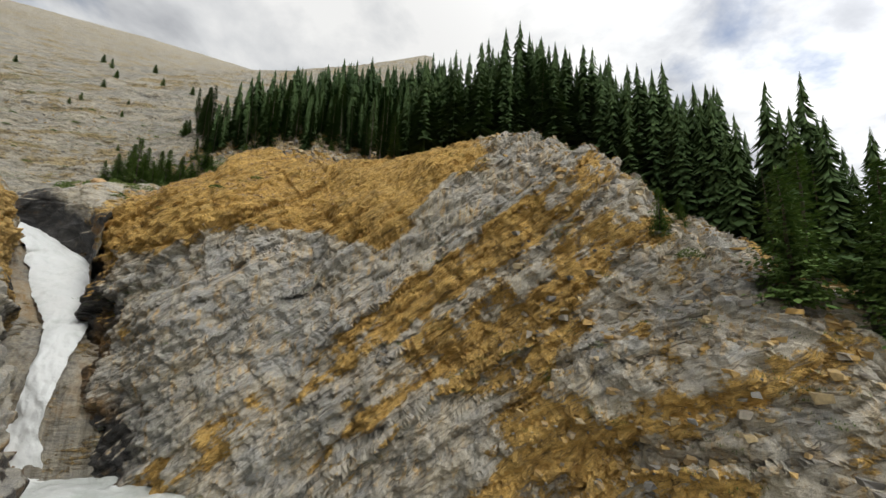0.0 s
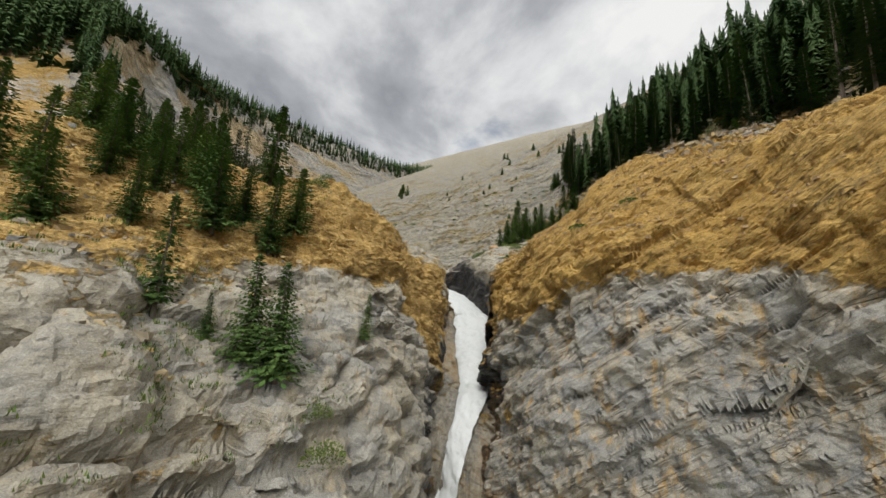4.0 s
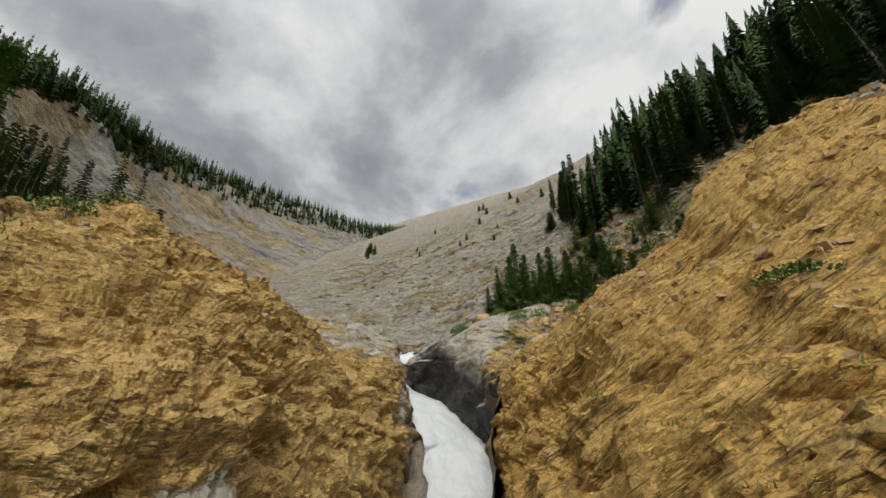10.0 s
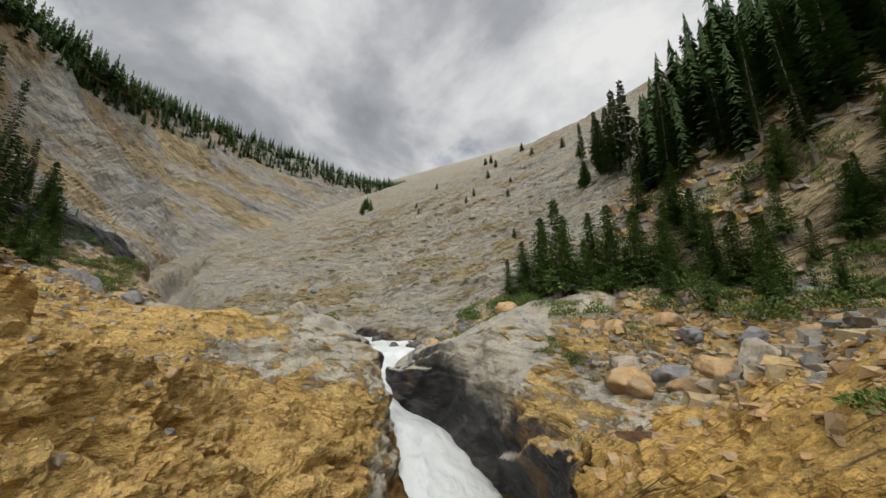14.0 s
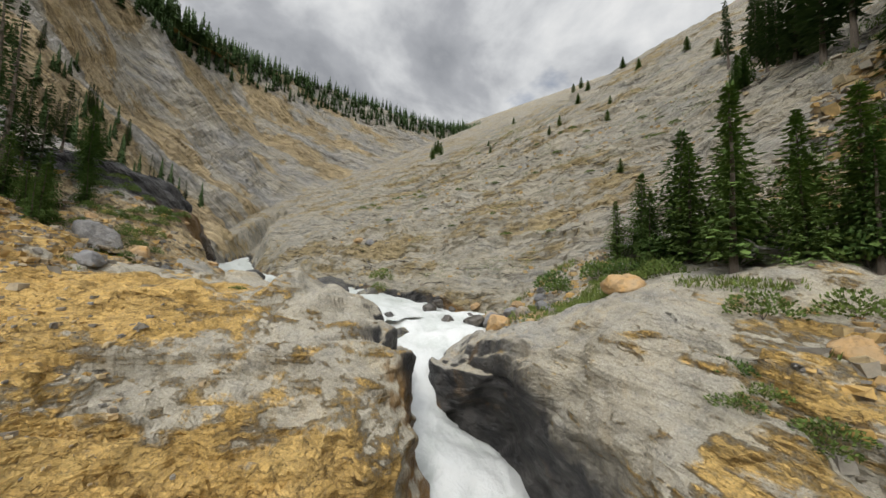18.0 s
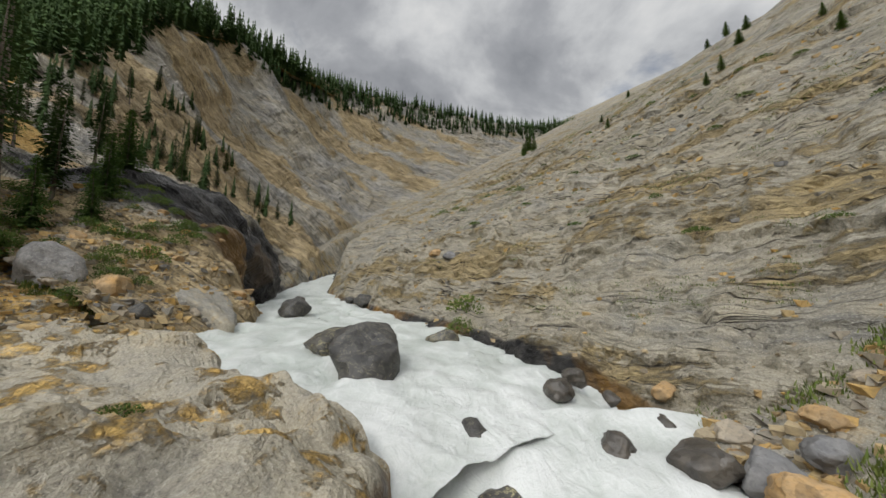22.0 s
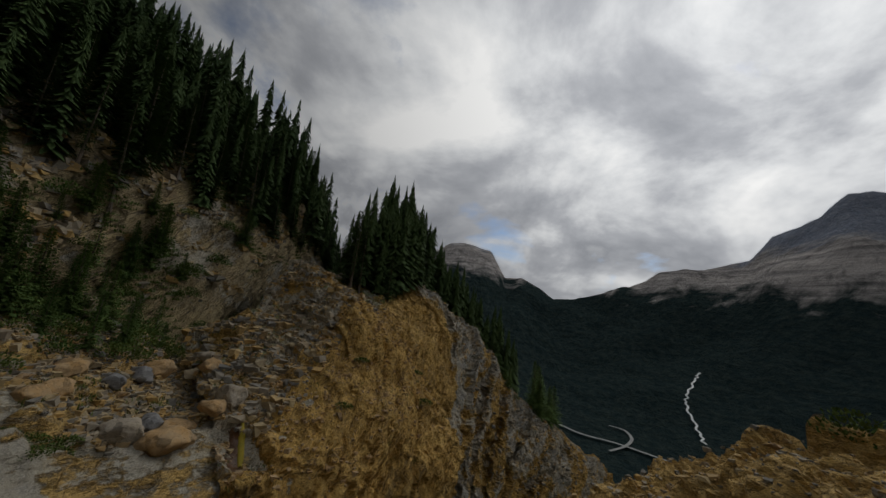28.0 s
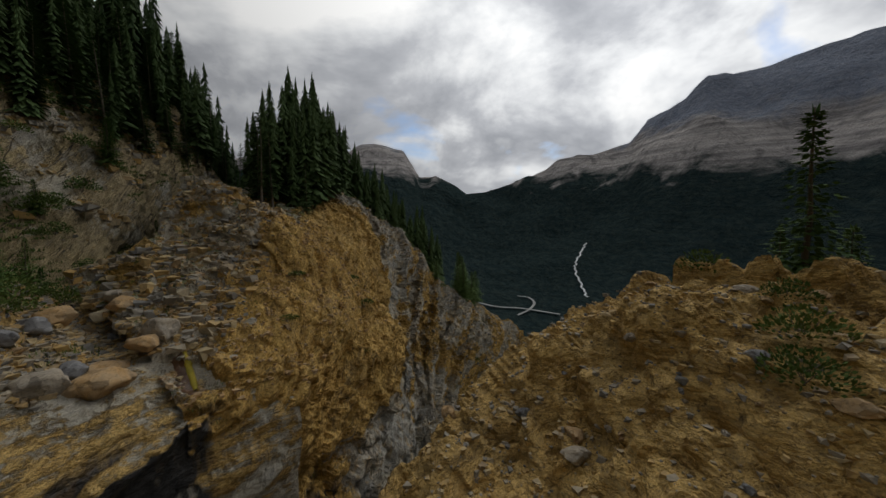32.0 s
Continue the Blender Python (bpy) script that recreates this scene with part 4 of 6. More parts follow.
def slope_sheet():
    """The dip slope: fine beside the stream, coarse far up."""
    a = np.concatenate([np.arange(0, 80, 0.7), np.arange(80, 122, 0.15), 122 + np.cumsum(np.geomspace(0.155, 15, 190))])
    b = np.concatenate([np.arange(0, 12, 0.6), np.arange(12, 42, 0.15), 42 + np.cumsum(np.geomspace(0.155, 20, 170))])
    # a runs upstream from the east end, b up the slope
    x0, y0 = -28.0, 38.0
    fwd, side = np.array([-0.97, -0.10]), np.array([0.02, 1.0])
    A, B = np.meshgrid(a - 70, b - 16, indexing="ij")
    x = x0 + fwd[0] * A + side[0] * B
    y = y0 + fwd[1] * A + side[1] * B
    z = slope_height(x, y)
    g = np.stack([x, y, z], -1)
    dist = np.hypot(x + 45, y - 35)
    keep = 1 + smooth(dist, 40, 200) * 1.2
    p = g.reshape(-1, 3)
    out, d = rough_rock(g, bed=0.14, block=0.30, lump=0.7, fine=0.07, seed=60, keep=keep, crag=0.35, beds=((4.2, 0.8), (1.3, 0.4)), towards=tuple(-SLOPE_C))
    up = normals(out)[..., 2].reshape(-1)
    up_slope = p @ np.array(SLOPE_C) + 0.8 * fbm(p / 9.0, 2, 33)
    o = 0.36 + 0.26 * fbm(p / 8.0, 3, 91) + 0.16 * np.sin(up_slope * 0.55) + 0.12 * np.sin(up_slope * 1.7)
    o = np.maximum(o, (0.72 + 0.45 * fbm(p / 3.0, 2, 12)) * smooth(p[:, 0], -44, -38) * (1 - smooth(p[:, 1], 75, 95)))
    gr = 0.0 + 0.16 * fbm(p / 5.0, 2, 77) + 0.05 * np.sin(up_slope * 1.1) + 0.22 * smooth(p[:, 0], -58, -40) * smooth(p[:, 1], 44, 50) * (1 - smooth(p[:, 1], 90, 140))
    wet = (1 - smooth(p[:, 2] - water_level(p[:, 0], p[:, 1]), 0.2, 0.9)) * (1 - smooth(stream_at(p[:, 0], p[:, 1]), 12, 16)) * 0.9
    ob = grid_mesh("ground_right_slope", out, {"ochre": o, "wet": wet, "green": gr}, SLOPE_ROCK)
    tagged(ob, "long bare slope of tilted grey and ochre limestone beds", "rock", kind="structure")
    return ob, out


right_slope, SLOPE_G = slope_sheet()


def gorge_floor():
    """The stony ground below the falls and round the foot of the walls."""
    x, y = np.meshgrid(np.arange(-44, 36, 0.8), np.arange(-75, 46, 0.8), indexing="ij")
    p = np.stack([x, y, 0 * x], -1).reshape(-1, 3)
    d = stream_at(p[:, 0], p[:, 1])
    p[:, 2] = water_level(p[:, 0], p[:, 1]) - 0.9 + 0.07 * np.maximum(0, d - 4) + 0.35 * fbm(p / 2.5, 3, 81)
    z = 0 * p[:, 2]
    ob = grid_mesh("ground_gorge_floor", p.reshape(x.shape + (3,)), {"ochre": z + 0.3, "wet": 0.5 * (1 - smooth(d, 4, 8)), "green": 1.2 * smooth(p[:, 0], 8, 20)}, BANK_ROCK)
    return tagged(ob, "stony ground at the foot of the falls", "ground", kind="structure"), p.reshape(x.shape + (3,))


gorge, FLOOR_G = gorge_floor()


# ---- water ----
def ribbon(name, line, across, step, foam, label, bulge, seed, spill=0.0):
    pts = np.array(line, float)
    n = [max(3, int(np.linalg.norm(b[:3] - a[:3]) / step)) for a, b in zip(pts, pts[1:])]
    c = spline(pts, n)
    way = np.gradient(c[:, :2], axis=0)
    way /= np.linalg.norm(way, axis=1, keepdims=True) + 1e-9
    side = np.stack([-way[:, 1], way[:, 0]], 1)
    v = np.linspace(-1, 1, across)
    g = np.zeros((len(c), across, 3))
    wide = c[:, None, 3:4] * (1 + spill)
    g[..., :2] = c[:, None, :2] + side[:, None] * (v[None, :, None] * wide)
    g[..., 2] = c[:, None, 2] + bulge * (1 - v[None] ** 2) * np.minimum(c[:, None, 3], 1.5)
    # the edges dip under the banks
    g[..., 2] -= spill * 1.1 * np.maximum(0, np.abs(v[None]) - 0.6) ** 1.5 * np.minimum(c[:, None, 3], 2.0)
    p = g.reshape(-1, 3)
    steep = np.abs(np.gradient(c[:, 2])) / (np.linalg.norm(np.gradient(c[:, :3], axis=0), axis=1) + 1e-9)
    wave = 0.15 * fbm(p * (0.8, 0.8, 0.5), 3, seed) + 0.06 * fbm(p * 2.6, 2, seed + 7)
    p[:, 2] += wave
    p[:, 0] += 0.12 * fbm(p * 1.3, 3, seed + 3)
    p[:, 1] += 0.12 * fbm(p * 1.3, 3, seed + 4)
    f = foam + 0.9 * np.repeat(steep, across) + 1.1 * wave + 0.3 * smooth(p[:, 0], -63, -55)
    ob = grid_mesh(name, p.reshape(g.shape), {"foam": f}, WATER, True)
    return tagged(ob, label, "water", kind="structure")


stream = ribbon("water_stream", WATER_LINE, 70, 0.25, 0.42, "milky green glacial stream with white rapids", 0.10, 5, 0.15)
falls = ribbon("water_falls", FALL_LINE, 34, 0.18, 0.30, "white waterfall dropping through a narrow rock slot", 0.2, 6, 0.9)


# ---- backdrop: the big valley ----
def far_range():
    az = np.radians(np.linspace(0, 360, 841))
    r = np.concatenate([np.geomspace(50, 1500, 64), np.linspace(1520, 3900, 110)])
    A, R = np.meshgrid(az, r, indexing="ij")
    deg = np.degrees(A)
    crest = np.interp(deg, [150, 175, 186, 192, 197, 204, 210, 216, 226.9, 228.8, 231.1, 235.3, 237.2, 246.8, 257.2, 261.4, 266.5, 269.2, 271.8, 276.5, 278.8, 281.5, 289.3, 300, 330], [9, 13, 15.2, 17, 18.2, 18.8, 18.9, 18.8, 18.3, 17.6, 15.6, 14.1, 11.6, 8.8, 5, 4, 7.4, 7.3, 11.2, 11.9, 11.5, 9.7, 10, 7, 6])
    floor = -330.0
    top = 36 + 3600 * np.tan(np.radians(crest))
    x, y = -45 - np.sin(A) * R, 28 + np.cos(A) * R
    p = np.stack([x, y, 0 * x], -1).reshape(-1, 3)
    wob = (fbm(p / 420.0, 4, 3)).reshape(A.shape)
    fall = -16 + (floor + 16) * smooth(R, 60, 900)
    rise = smooth(R, 1150, 3600)
    z = fall + (top - floor) * (0.35 * np.clip((R - 1200) / 2400, 0, 1) + 0.65 * rise**1.4) + wob * 70 * smooth(R, 1200, 2400) * (1 - 0.7 * smooth(R, 3200, 3700))
    z = z - 500 * smooth(R, 3650, 3900)
    return np.stack([x, y, z], -1)


FAR_G = far_range()


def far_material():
    m, nt, p = material("hazy_forested_mountain")
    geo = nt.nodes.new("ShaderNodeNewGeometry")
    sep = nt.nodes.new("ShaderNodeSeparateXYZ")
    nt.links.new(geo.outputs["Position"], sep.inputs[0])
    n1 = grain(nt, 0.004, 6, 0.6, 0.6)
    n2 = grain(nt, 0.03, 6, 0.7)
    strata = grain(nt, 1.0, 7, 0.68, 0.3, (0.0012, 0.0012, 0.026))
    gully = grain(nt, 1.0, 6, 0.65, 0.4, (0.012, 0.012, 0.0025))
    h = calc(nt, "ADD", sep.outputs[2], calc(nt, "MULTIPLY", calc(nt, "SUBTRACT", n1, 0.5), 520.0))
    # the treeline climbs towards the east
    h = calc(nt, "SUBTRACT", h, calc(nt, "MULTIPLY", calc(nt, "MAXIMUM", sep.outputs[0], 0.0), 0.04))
    # distance haze is put into these colours: bluish woods, lightened stone, blue-grey heights
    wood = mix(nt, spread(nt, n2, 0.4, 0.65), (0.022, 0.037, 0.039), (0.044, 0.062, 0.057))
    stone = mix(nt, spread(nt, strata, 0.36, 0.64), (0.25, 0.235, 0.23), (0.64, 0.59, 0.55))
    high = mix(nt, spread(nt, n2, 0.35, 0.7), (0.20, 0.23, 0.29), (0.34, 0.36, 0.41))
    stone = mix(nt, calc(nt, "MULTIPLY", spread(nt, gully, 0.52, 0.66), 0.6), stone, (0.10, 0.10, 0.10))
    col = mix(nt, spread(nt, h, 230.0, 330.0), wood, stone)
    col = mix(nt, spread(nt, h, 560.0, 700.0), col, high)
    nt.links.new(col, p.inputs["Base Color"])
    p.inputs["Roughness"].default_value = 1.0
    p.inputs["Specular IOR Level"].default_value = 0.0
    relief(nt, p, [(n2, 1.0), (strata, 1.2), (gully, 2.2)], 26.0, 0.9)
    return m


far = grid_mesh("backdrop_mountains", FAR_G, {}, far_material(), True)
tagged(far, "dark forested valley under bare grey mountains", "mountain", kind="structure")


# ---- trees ----
def soup(verts, faces, mat, name):
    me = bpy.data.meshes.new(name)
    me.from_pydata(verts, [], faces)
    me.materials.append(mat)
    return me


def trunk_mesh(height, radius, rng, lean=0.0):
    v, f, k, levels = [], [], 7, 7
    for j in range(levels):
        t = j / (levels - 1)
        r = radius * (1 - t) ** 0.9 + 0.012
        if j == 0:
            r *= 1.35
        ox, oy = lean * t * t * height + rng.uniform(-0.03, 0.03), rng.uniform(-0.03, 0.03)
        for i in range(k):
            a = 2 * math.pi * i / k
            v.append((ox + r * math.cos(a), oy + r * math.sin(a), t * height - 0.25 * (j == 0)))
    for j in range(levels - 1):
        for i in range(k):
            a, b = j * k + i, j * k + (i + 1) % k
            f.append((a, b, b + k, a + k))
    return v, f


def spruce(seed, height, width, detail, bare=0.08, gap=0.0, lean=0.0):
    """Trunk and crown of a spruce: whorls of drooping branches, each a row of needle sprays."""
    rng = random.Random(seed)
    tv, tf = trunk_mesh(height, 0.011 * height + 0.03, rng, lean)
    v, f = [], []

    def spray(o, d, up, length, breadth):
        side = d.cross(up).normalized() * breadth
        tip = o + d * length
        n = len(v)
        mid = o + d * length * 0.45
        v.extend([tuple(o), tuple(mid + side), tuple(tip), tuple(mid - side)])
        f.append((n, n + 1, n + 2, n + 3))

    z = bare * height
    while z < height * 0.985:
        t = z / height
        reach = width * (1 - t) ** 0.8 * rng.uniform(0.72, 1.1) * (0.55 + 0.45 * min(1, (t - bare) / 0.12 + 0.3)) + 0.06
        count = 4 + int(3 * (1 - t)) + (2 if detail > 1 else 0)
        a0 = rng.uniform(0, 6.28)
        for i in range(count):
            if rng.random() < gap:
                continue
            a = a0 + 6.283 * i / count + rng.uniform(-0.3, 0.3)
            r = reach * rng.uniform(0.65, 1.12)
            droop = rng.uniform(0.15, 0.5) * (1 - 0.9 * t) - 0.25 * t
            d = Vector((math.cos(a), math.sin(a), -droop)).normalized()
            o = Vector((lean * t * t * height, 0, z + rng.uniform(-0.1, 0.1)))
            side = Vector((-math.sin(a), math.cos(a), 0))
            steps = max(2, int(r / (0.26 if detail > 1 else 0.5)))
            for s in range(steps):
                u = (s + 0.4) / steps
                q = o + d * r * u + Vector((0, 0, 0.22 * r * u * u))
                size = (0.36 + 0.5 * (1 - u)) * min(1.0, 0.45 + 0.3 * r) * (0.62 if detail > 1 else 1.35)
                for sgn in (-1, 1):
                    dd = (d * 0.75 + side * sgn * rng.uniform(0.5, 1.1) + Vector((0, 0, rng.uniform(-0.45, 0.05)))).normalized()
                    spray(q, dd, Vector((0.2 * rng.uniform(-1, 1), 0.2 * rng.uniform(-1, 1), 1)), size * rng.uniform(0.7, 1.2), size * 0.27)
                if detail > 1:
                    dd = (d + Vector((0, 0, rng.uniform(-0.9, -0.2)))).normalized()
                    spray(q, dd, side + Vector((0, 0, 0.3)), size * 0.8, size * 0.22)
            spray(o + d * r * 0.8, d, Vector((0, 0, 1)), r * 0.3 + 0.1, 0.09 + 0.03 * r)
        z += height * rng.uniform(0.017, 0.026) * (1.25 if detail < 2 else 0.9) + 0.03
    top = Vector((lean * height, 0, height))
    for i in range(5):
        a = rng.uniform(0, 6.28)
        spray(top - Vector((0, 0, 0.35)), Vector((0.25 * math.cos(a), 0.25 * math.sin(a), 1)).normalized(), Vector((math.sin(a), -math.cos(a), 0)), 0.45, 0.05)
    return (tv, tf), (v, f)


KINDS = {}


def spruce_kind(key, seed, height, width, detail, mat, **kw):
    (tv, tf), (v, f) = spruce(seed, height, width, detail, **kw)
    KINDS[key] = (soup(tv, tf, BARK, "trunk"), soup(v, f, mat, "crown"), height)


spruce_kind("near_a", 1, 6.0, 1.95, 2, NEEDLES, bare=0.04)
spruce_kind("near_b", 2, 6.0, 1.6, 2, NEEDLES, bare=0.06)
spruce_kind("near_c", 3, 6.0, 1.35, 2, NEEDLES, bare=0.12, gap=0.25)
spruce_kind("tall_a", 4, 14.0, 2.3, 1, DARK_NEEDLES, bare=0.12)
spruce_kind("tall_b", 5, 14.0, 2.0, 1, DARK_NEEDLES, bare=0.2, gap=0.15)
spruce_kind("tall_c", 6, 14.0, 2.7, 1, DARK_NEEDLES, bare=0.08)
spruce_kind("thin", 7, 14.0, 1.6, 2, DARK_NEEDLES, bare=0.22, gap=0.3)
spruce_kind("dead", 8, 14.0, 0.75, 1, DARK_NEEDLES, bare=0.2, gap=0.72)


def plant(kind, x, y, z, height, label, group, turn=0.0, tilt=(0, 0)):
    trunk, crown, h = KINDS[kind]
    root = new("spruce_tree")
    s = height / h
    root.matrix_basis = Matrix.Translation((x, y, z - 0.12)) @ Euler((radians(tilt[0]), radians(tilt[1]), turn)).to_matrix().to_4x4() @ Matrix.Diagonal((s, s, s, 1))
    for part_name, me in (("trunk", trunk), ("crown", crown)):
        o = new(part_name, me)
        o.parent = root
    return tagged(root, label, "tree", group)


rng = random.Random(5)


def forest_stuff(name, g, count, test, heights, label, gap, seed, tiers=15, boughs=6):
    """Trees past counting, joined into one mesh: low spruces on the sheet g."""
    r = np.random.RandomState(seed)
    shapes = []
    for k in range(4):
        q = random.Random(60 + k)
        v, f = [], []
        for j in range(tiers):
            t = (j + q.uniform(0.3, 0.9)) / (tiers + 0.6)
            reach = 0.155 * (1 - t) ** 0.85 * q.uniform(0.75, 1.15) + 0.006
            for i in range(boughs):
                a = q.uniform(0, 6.28)
                rr = reach * q.uniform(0.7, 1.15)
                c, s = math.cos(a), math.sin(a)
                n = len(v)
                z0 = 0.06 + 0.92 * t + q.uniform(-0.015, 0.015)
                wide = 2.1 / boughs
                v += [(0, 0, z0 + 0.035), (0.6 * rr * c - wide * rr * s, 0.6 * rr * s + wide * rr * c, z0 - 0.018), (rr * c, rr * s, z0 - 0.03 - 0.03 * (1 - t)), (0.6 * rr * c + wide * rr * s, 0.6 * rr * s - wide * rr * c, z0 - 0.018)]
                f.append((n, n + 1, n + 2, n + 3))
        n = len(v)
        v += [(0.012, 0, -0.03), (-0.006, 0.01, -0.03), (-0.006, -0.01, -0.03), (0, 0, 1.0)]
        f += [(n, n + 1, n + 3, n + 3), (n + 1, n + 2, n + 3, n + 3), (n + 2, n, n + 3, n + 3)]
        shapes.append((np.array(v), np.array(f)))
    p = g.reshape(-1, 3)
    area = np.linalg.norm(np.cross(np.gradient(g, axis=0), np.gradient(g, axis=1)), axis=2).reshape(-1)
    w = area * np.clip(test(p[:, 0], p[:, 1], p[:, 2]), 0, 1)
    done, vs, fs, base = {}, [], [], 0
    for k in r.choice(len(p), size=count * 5, p=w / w.sum()):
        q = p[k] + np.append(r.uniform(-0.5, 0.5, 2), 0)
        cell = (int(q[0] // gap), int(q[1] // gap))
        if cell in done:
            continue
        done[cell] = 1
        v, f = shapes[r.randint(4)]
        h, a = r.uniform(*heights), r.uniform(0, 6.28)
        turn = np.array([[math.cos(a), -math.sin(a), 0], [math.sin(a), math.cos(a), 0], [0, 0, 1]])
        vs.append(v @ turn.T * (h * r.uniform(0.85, 1.2), h * r.uniform(0.85, 1.2), h) + q)
        fs.append(f + base)
        base += len(v)
        if len(done) >= count:
            break
    faces = [tuple(dict.fromkeys(int(i) for i in row_)) for row_ in np.concatenate(fs)]
    ob = new(name, soup(np.concatenate(vs).tolist(), faces, DARK_NEEDLES, name))
    return tagged(ob, label, "forest", kind="stuff")


def wood_on(g, count, test, kinds, heights, label, group, gap, seed):
    """Trees at random places of the sheet g where test allows, not closer than gap."""
    r = np.random.RandomState(seed)
    p = g.reshape(-1, 3)
    area = np.linalg.norm(np.cross(np.gradient(g, axis=0), np.gradient(g, axis=1)), axis=2).reshape(-1)
    ok = test(p[:, 0], p[:, 1], p[:, 2])
    w = area * np.clip(ok, 0, 1)
    if w.sum() == 0:
        return 0
    pick = r.choice(len(p), size=min(len(p), count * 6), p=w / w.sum())
    done = []
    for k in pick:
        q = p[k]
        if all((q[0] - a) ** 2 + (q[1] - b) ** 2 > gap * gap for a, b in done):
            done.append((q[0], q[1]))
            h = r.uniform(*heights)
            plant(kinds[r.randint(len(kinds))], q[0], q[1], q[2], h, label, group, r.uniform(0, 6.28), (r.uniform(-3, 3), r.uniform(-3, 3)))
            if len(done) >= count:
                break
    return len(done)


OLD = ["tall_a", "tall_b", "tall_c", "tall_a", "thin"]
# wooded hill above the dome: its lower edge climbs upstream
def wood_edge(x, y):
    return y - 53.0 - 0.72 * np.maximum(0, -37.5 - x)


def brink(x, y):
    return y - 39.2 + 1.5 * np.maximum(0, x - 17.0)


wood_on(SLOPE_G, 96, lambda x, y, z: smooth(x, -43, -39) * smooth(wood_edge(x, y), -0.5, 1.0) * (1 - smooth(wood_edge(x, y), 4, 7)) * (1 - smooth(x, 36, 44)), OLD, (6, 11), "dark green spruce in a dense hillside stand", "hillside spruces", 1.6, 1)
forest_stuff("hillside_forest", SLOPE_G, 560, lambda x, y, z: smooth(x, -42, -36) * smooth(wood_edge(x, y), 3, 6) * (1 - smooth(y, 105, 120)) * (1 - smooth(x, 44, 52)), (8, 14), "dense dark spruce forest on the hillside", 2.0, 23, 28, 10)
wood_on(WALL_G, 58, lambda x, y, z: smooth(y, 39.5, 42) * smooth(x, -13, -8) * (1 - smooth(x, 4, 10)) * smooth(z, 32, 34) + 2.0 * smooth(x, 4, 8) * smooth(brink(x, y), 0, 1.5), OLD, (6, 11), "dark green spruce on the brink of the rock wall", "rock wall spruces", 1.5, 2)
forest_stuff("ridge_forest", BACK_G, 2600, lambda x, y, z: smooth(-x, 122, 136) * (1 - smooth(-x, 400, 420)) * smooth(z, 40, 60), (14, 21), "dense dark spruce forest along the ridge", 1.7, 3)
forest_stuff("ridge_edge_forest", LEFTFAR_G, 520, lambda x, y, z: smooth(z + 0.24 * (x + 168), 117, 121) * smooth(-x, 100, 110) + smooth(-x, 100, 105) * (1 - smooth(-x, 150, 170)) * smooth(z + 0.88 * (x + 112), 68, 72), (7, 12), "dark spruces at the edge of the ridge", 2.2, 13)
wood_on(LEFTFAR_G, 34, lambda x, y, z: smooth(-x, 70, 76) * (1 - smooth(-x, 120, 135)) * smooth(z, 40.5, 44) * (1 - smooth(z + 0.35 * (x + 100), 60, 66)), OLD, (3.5, 7.5), "dark green spruce on the steep bank", "bank spruces", 2.0, 4)
wood_on(BACK_G, 24, lambda x, y, z: smooth(-x, 54, 58) * (1 - smooth(-x, 84, 90)) * smooth(y, -12, -6), OLD, (7, 11), "slender dark spruce on the stony bench", "bench spruces", 2.0, 5)
forest_stuff("bank_forest", LEFTFAR_G, 50, lambda x, y, z: smooth(-x, 74, 80) * (1 - smooth(-x, 125, 140)) * smooth(z, 42, 46) * (1 - smooth(z + 0.35 * (x + 100), 62, 68)), (3.5, 6.5), "dark green spruces on the steep bank", 2.0, 33, 28, 10)
forest_stuff("brow_forest", SLOPE_G, 380, lambda x, y, z: smooth(x, -42, -36) * smooth(wood_edge(x, y), 0.5, 2) * (1 - smooth(wood_edge(x, y), 10, 14)) * (1 - smooth(x, 30, 40)), (6, 11), "dense dark spruces behind the brow of the rock wall", 2.0, 34, 30, 11)
forest_stuff("brink_forest", WALL_G, 170, lambda x, y, z: smooth(x, -7, -2) * (1 - smooth(x, 28, 34)) * smooth(brink(x, y), 0.5, 4), (8, 14), "dense dark spruces on the brink of the rock wall", 1.5, 35, 30, 11)
forest_stuff("high_brink_forest", WALL_G, 60, lambda x, y, z: smooth(x, 4, 9) * (1 - smooth(x, 24, 30)) * smooth(brink(x, y), 1, 3), (12, 17), "tall dark spruces above the brink of the rock wall", 1.8, 36, 34, 11)


# ---- things: placed trees ----
def ground(x, y, near=0.9):
    """Height of the rock at a place."""
    best = -1e9
    for g in (RIGHT_G, WALL_G, LEFT_G, LEFTFAR_G, SLOPE_G, BACK_G):
        p = g.reshape(-1, 3)
        d = (p[:, 0] - x) ** 2 + (p[:, 1] - y) ** 2
        k = d < near * near
        if k.any():
            best = max(best, float(np.percentile(p[k, 2], 60)))
    return best


YOUNG = "young green spruce rooted in the rock ledge"
BENCH = "dense green spruce in the clump on the rock bench"
SLIM = "tall slim spruce with sparse drooping branches"


def stand(rows, label, group):
    for kind, x, y, h in rows:
        plant(kind, x, y, ground(x, y), h, label, group, rng.uniform(0, 6.28), (rng.uniform(-2, 2), rng.uniform(-2, 2)))


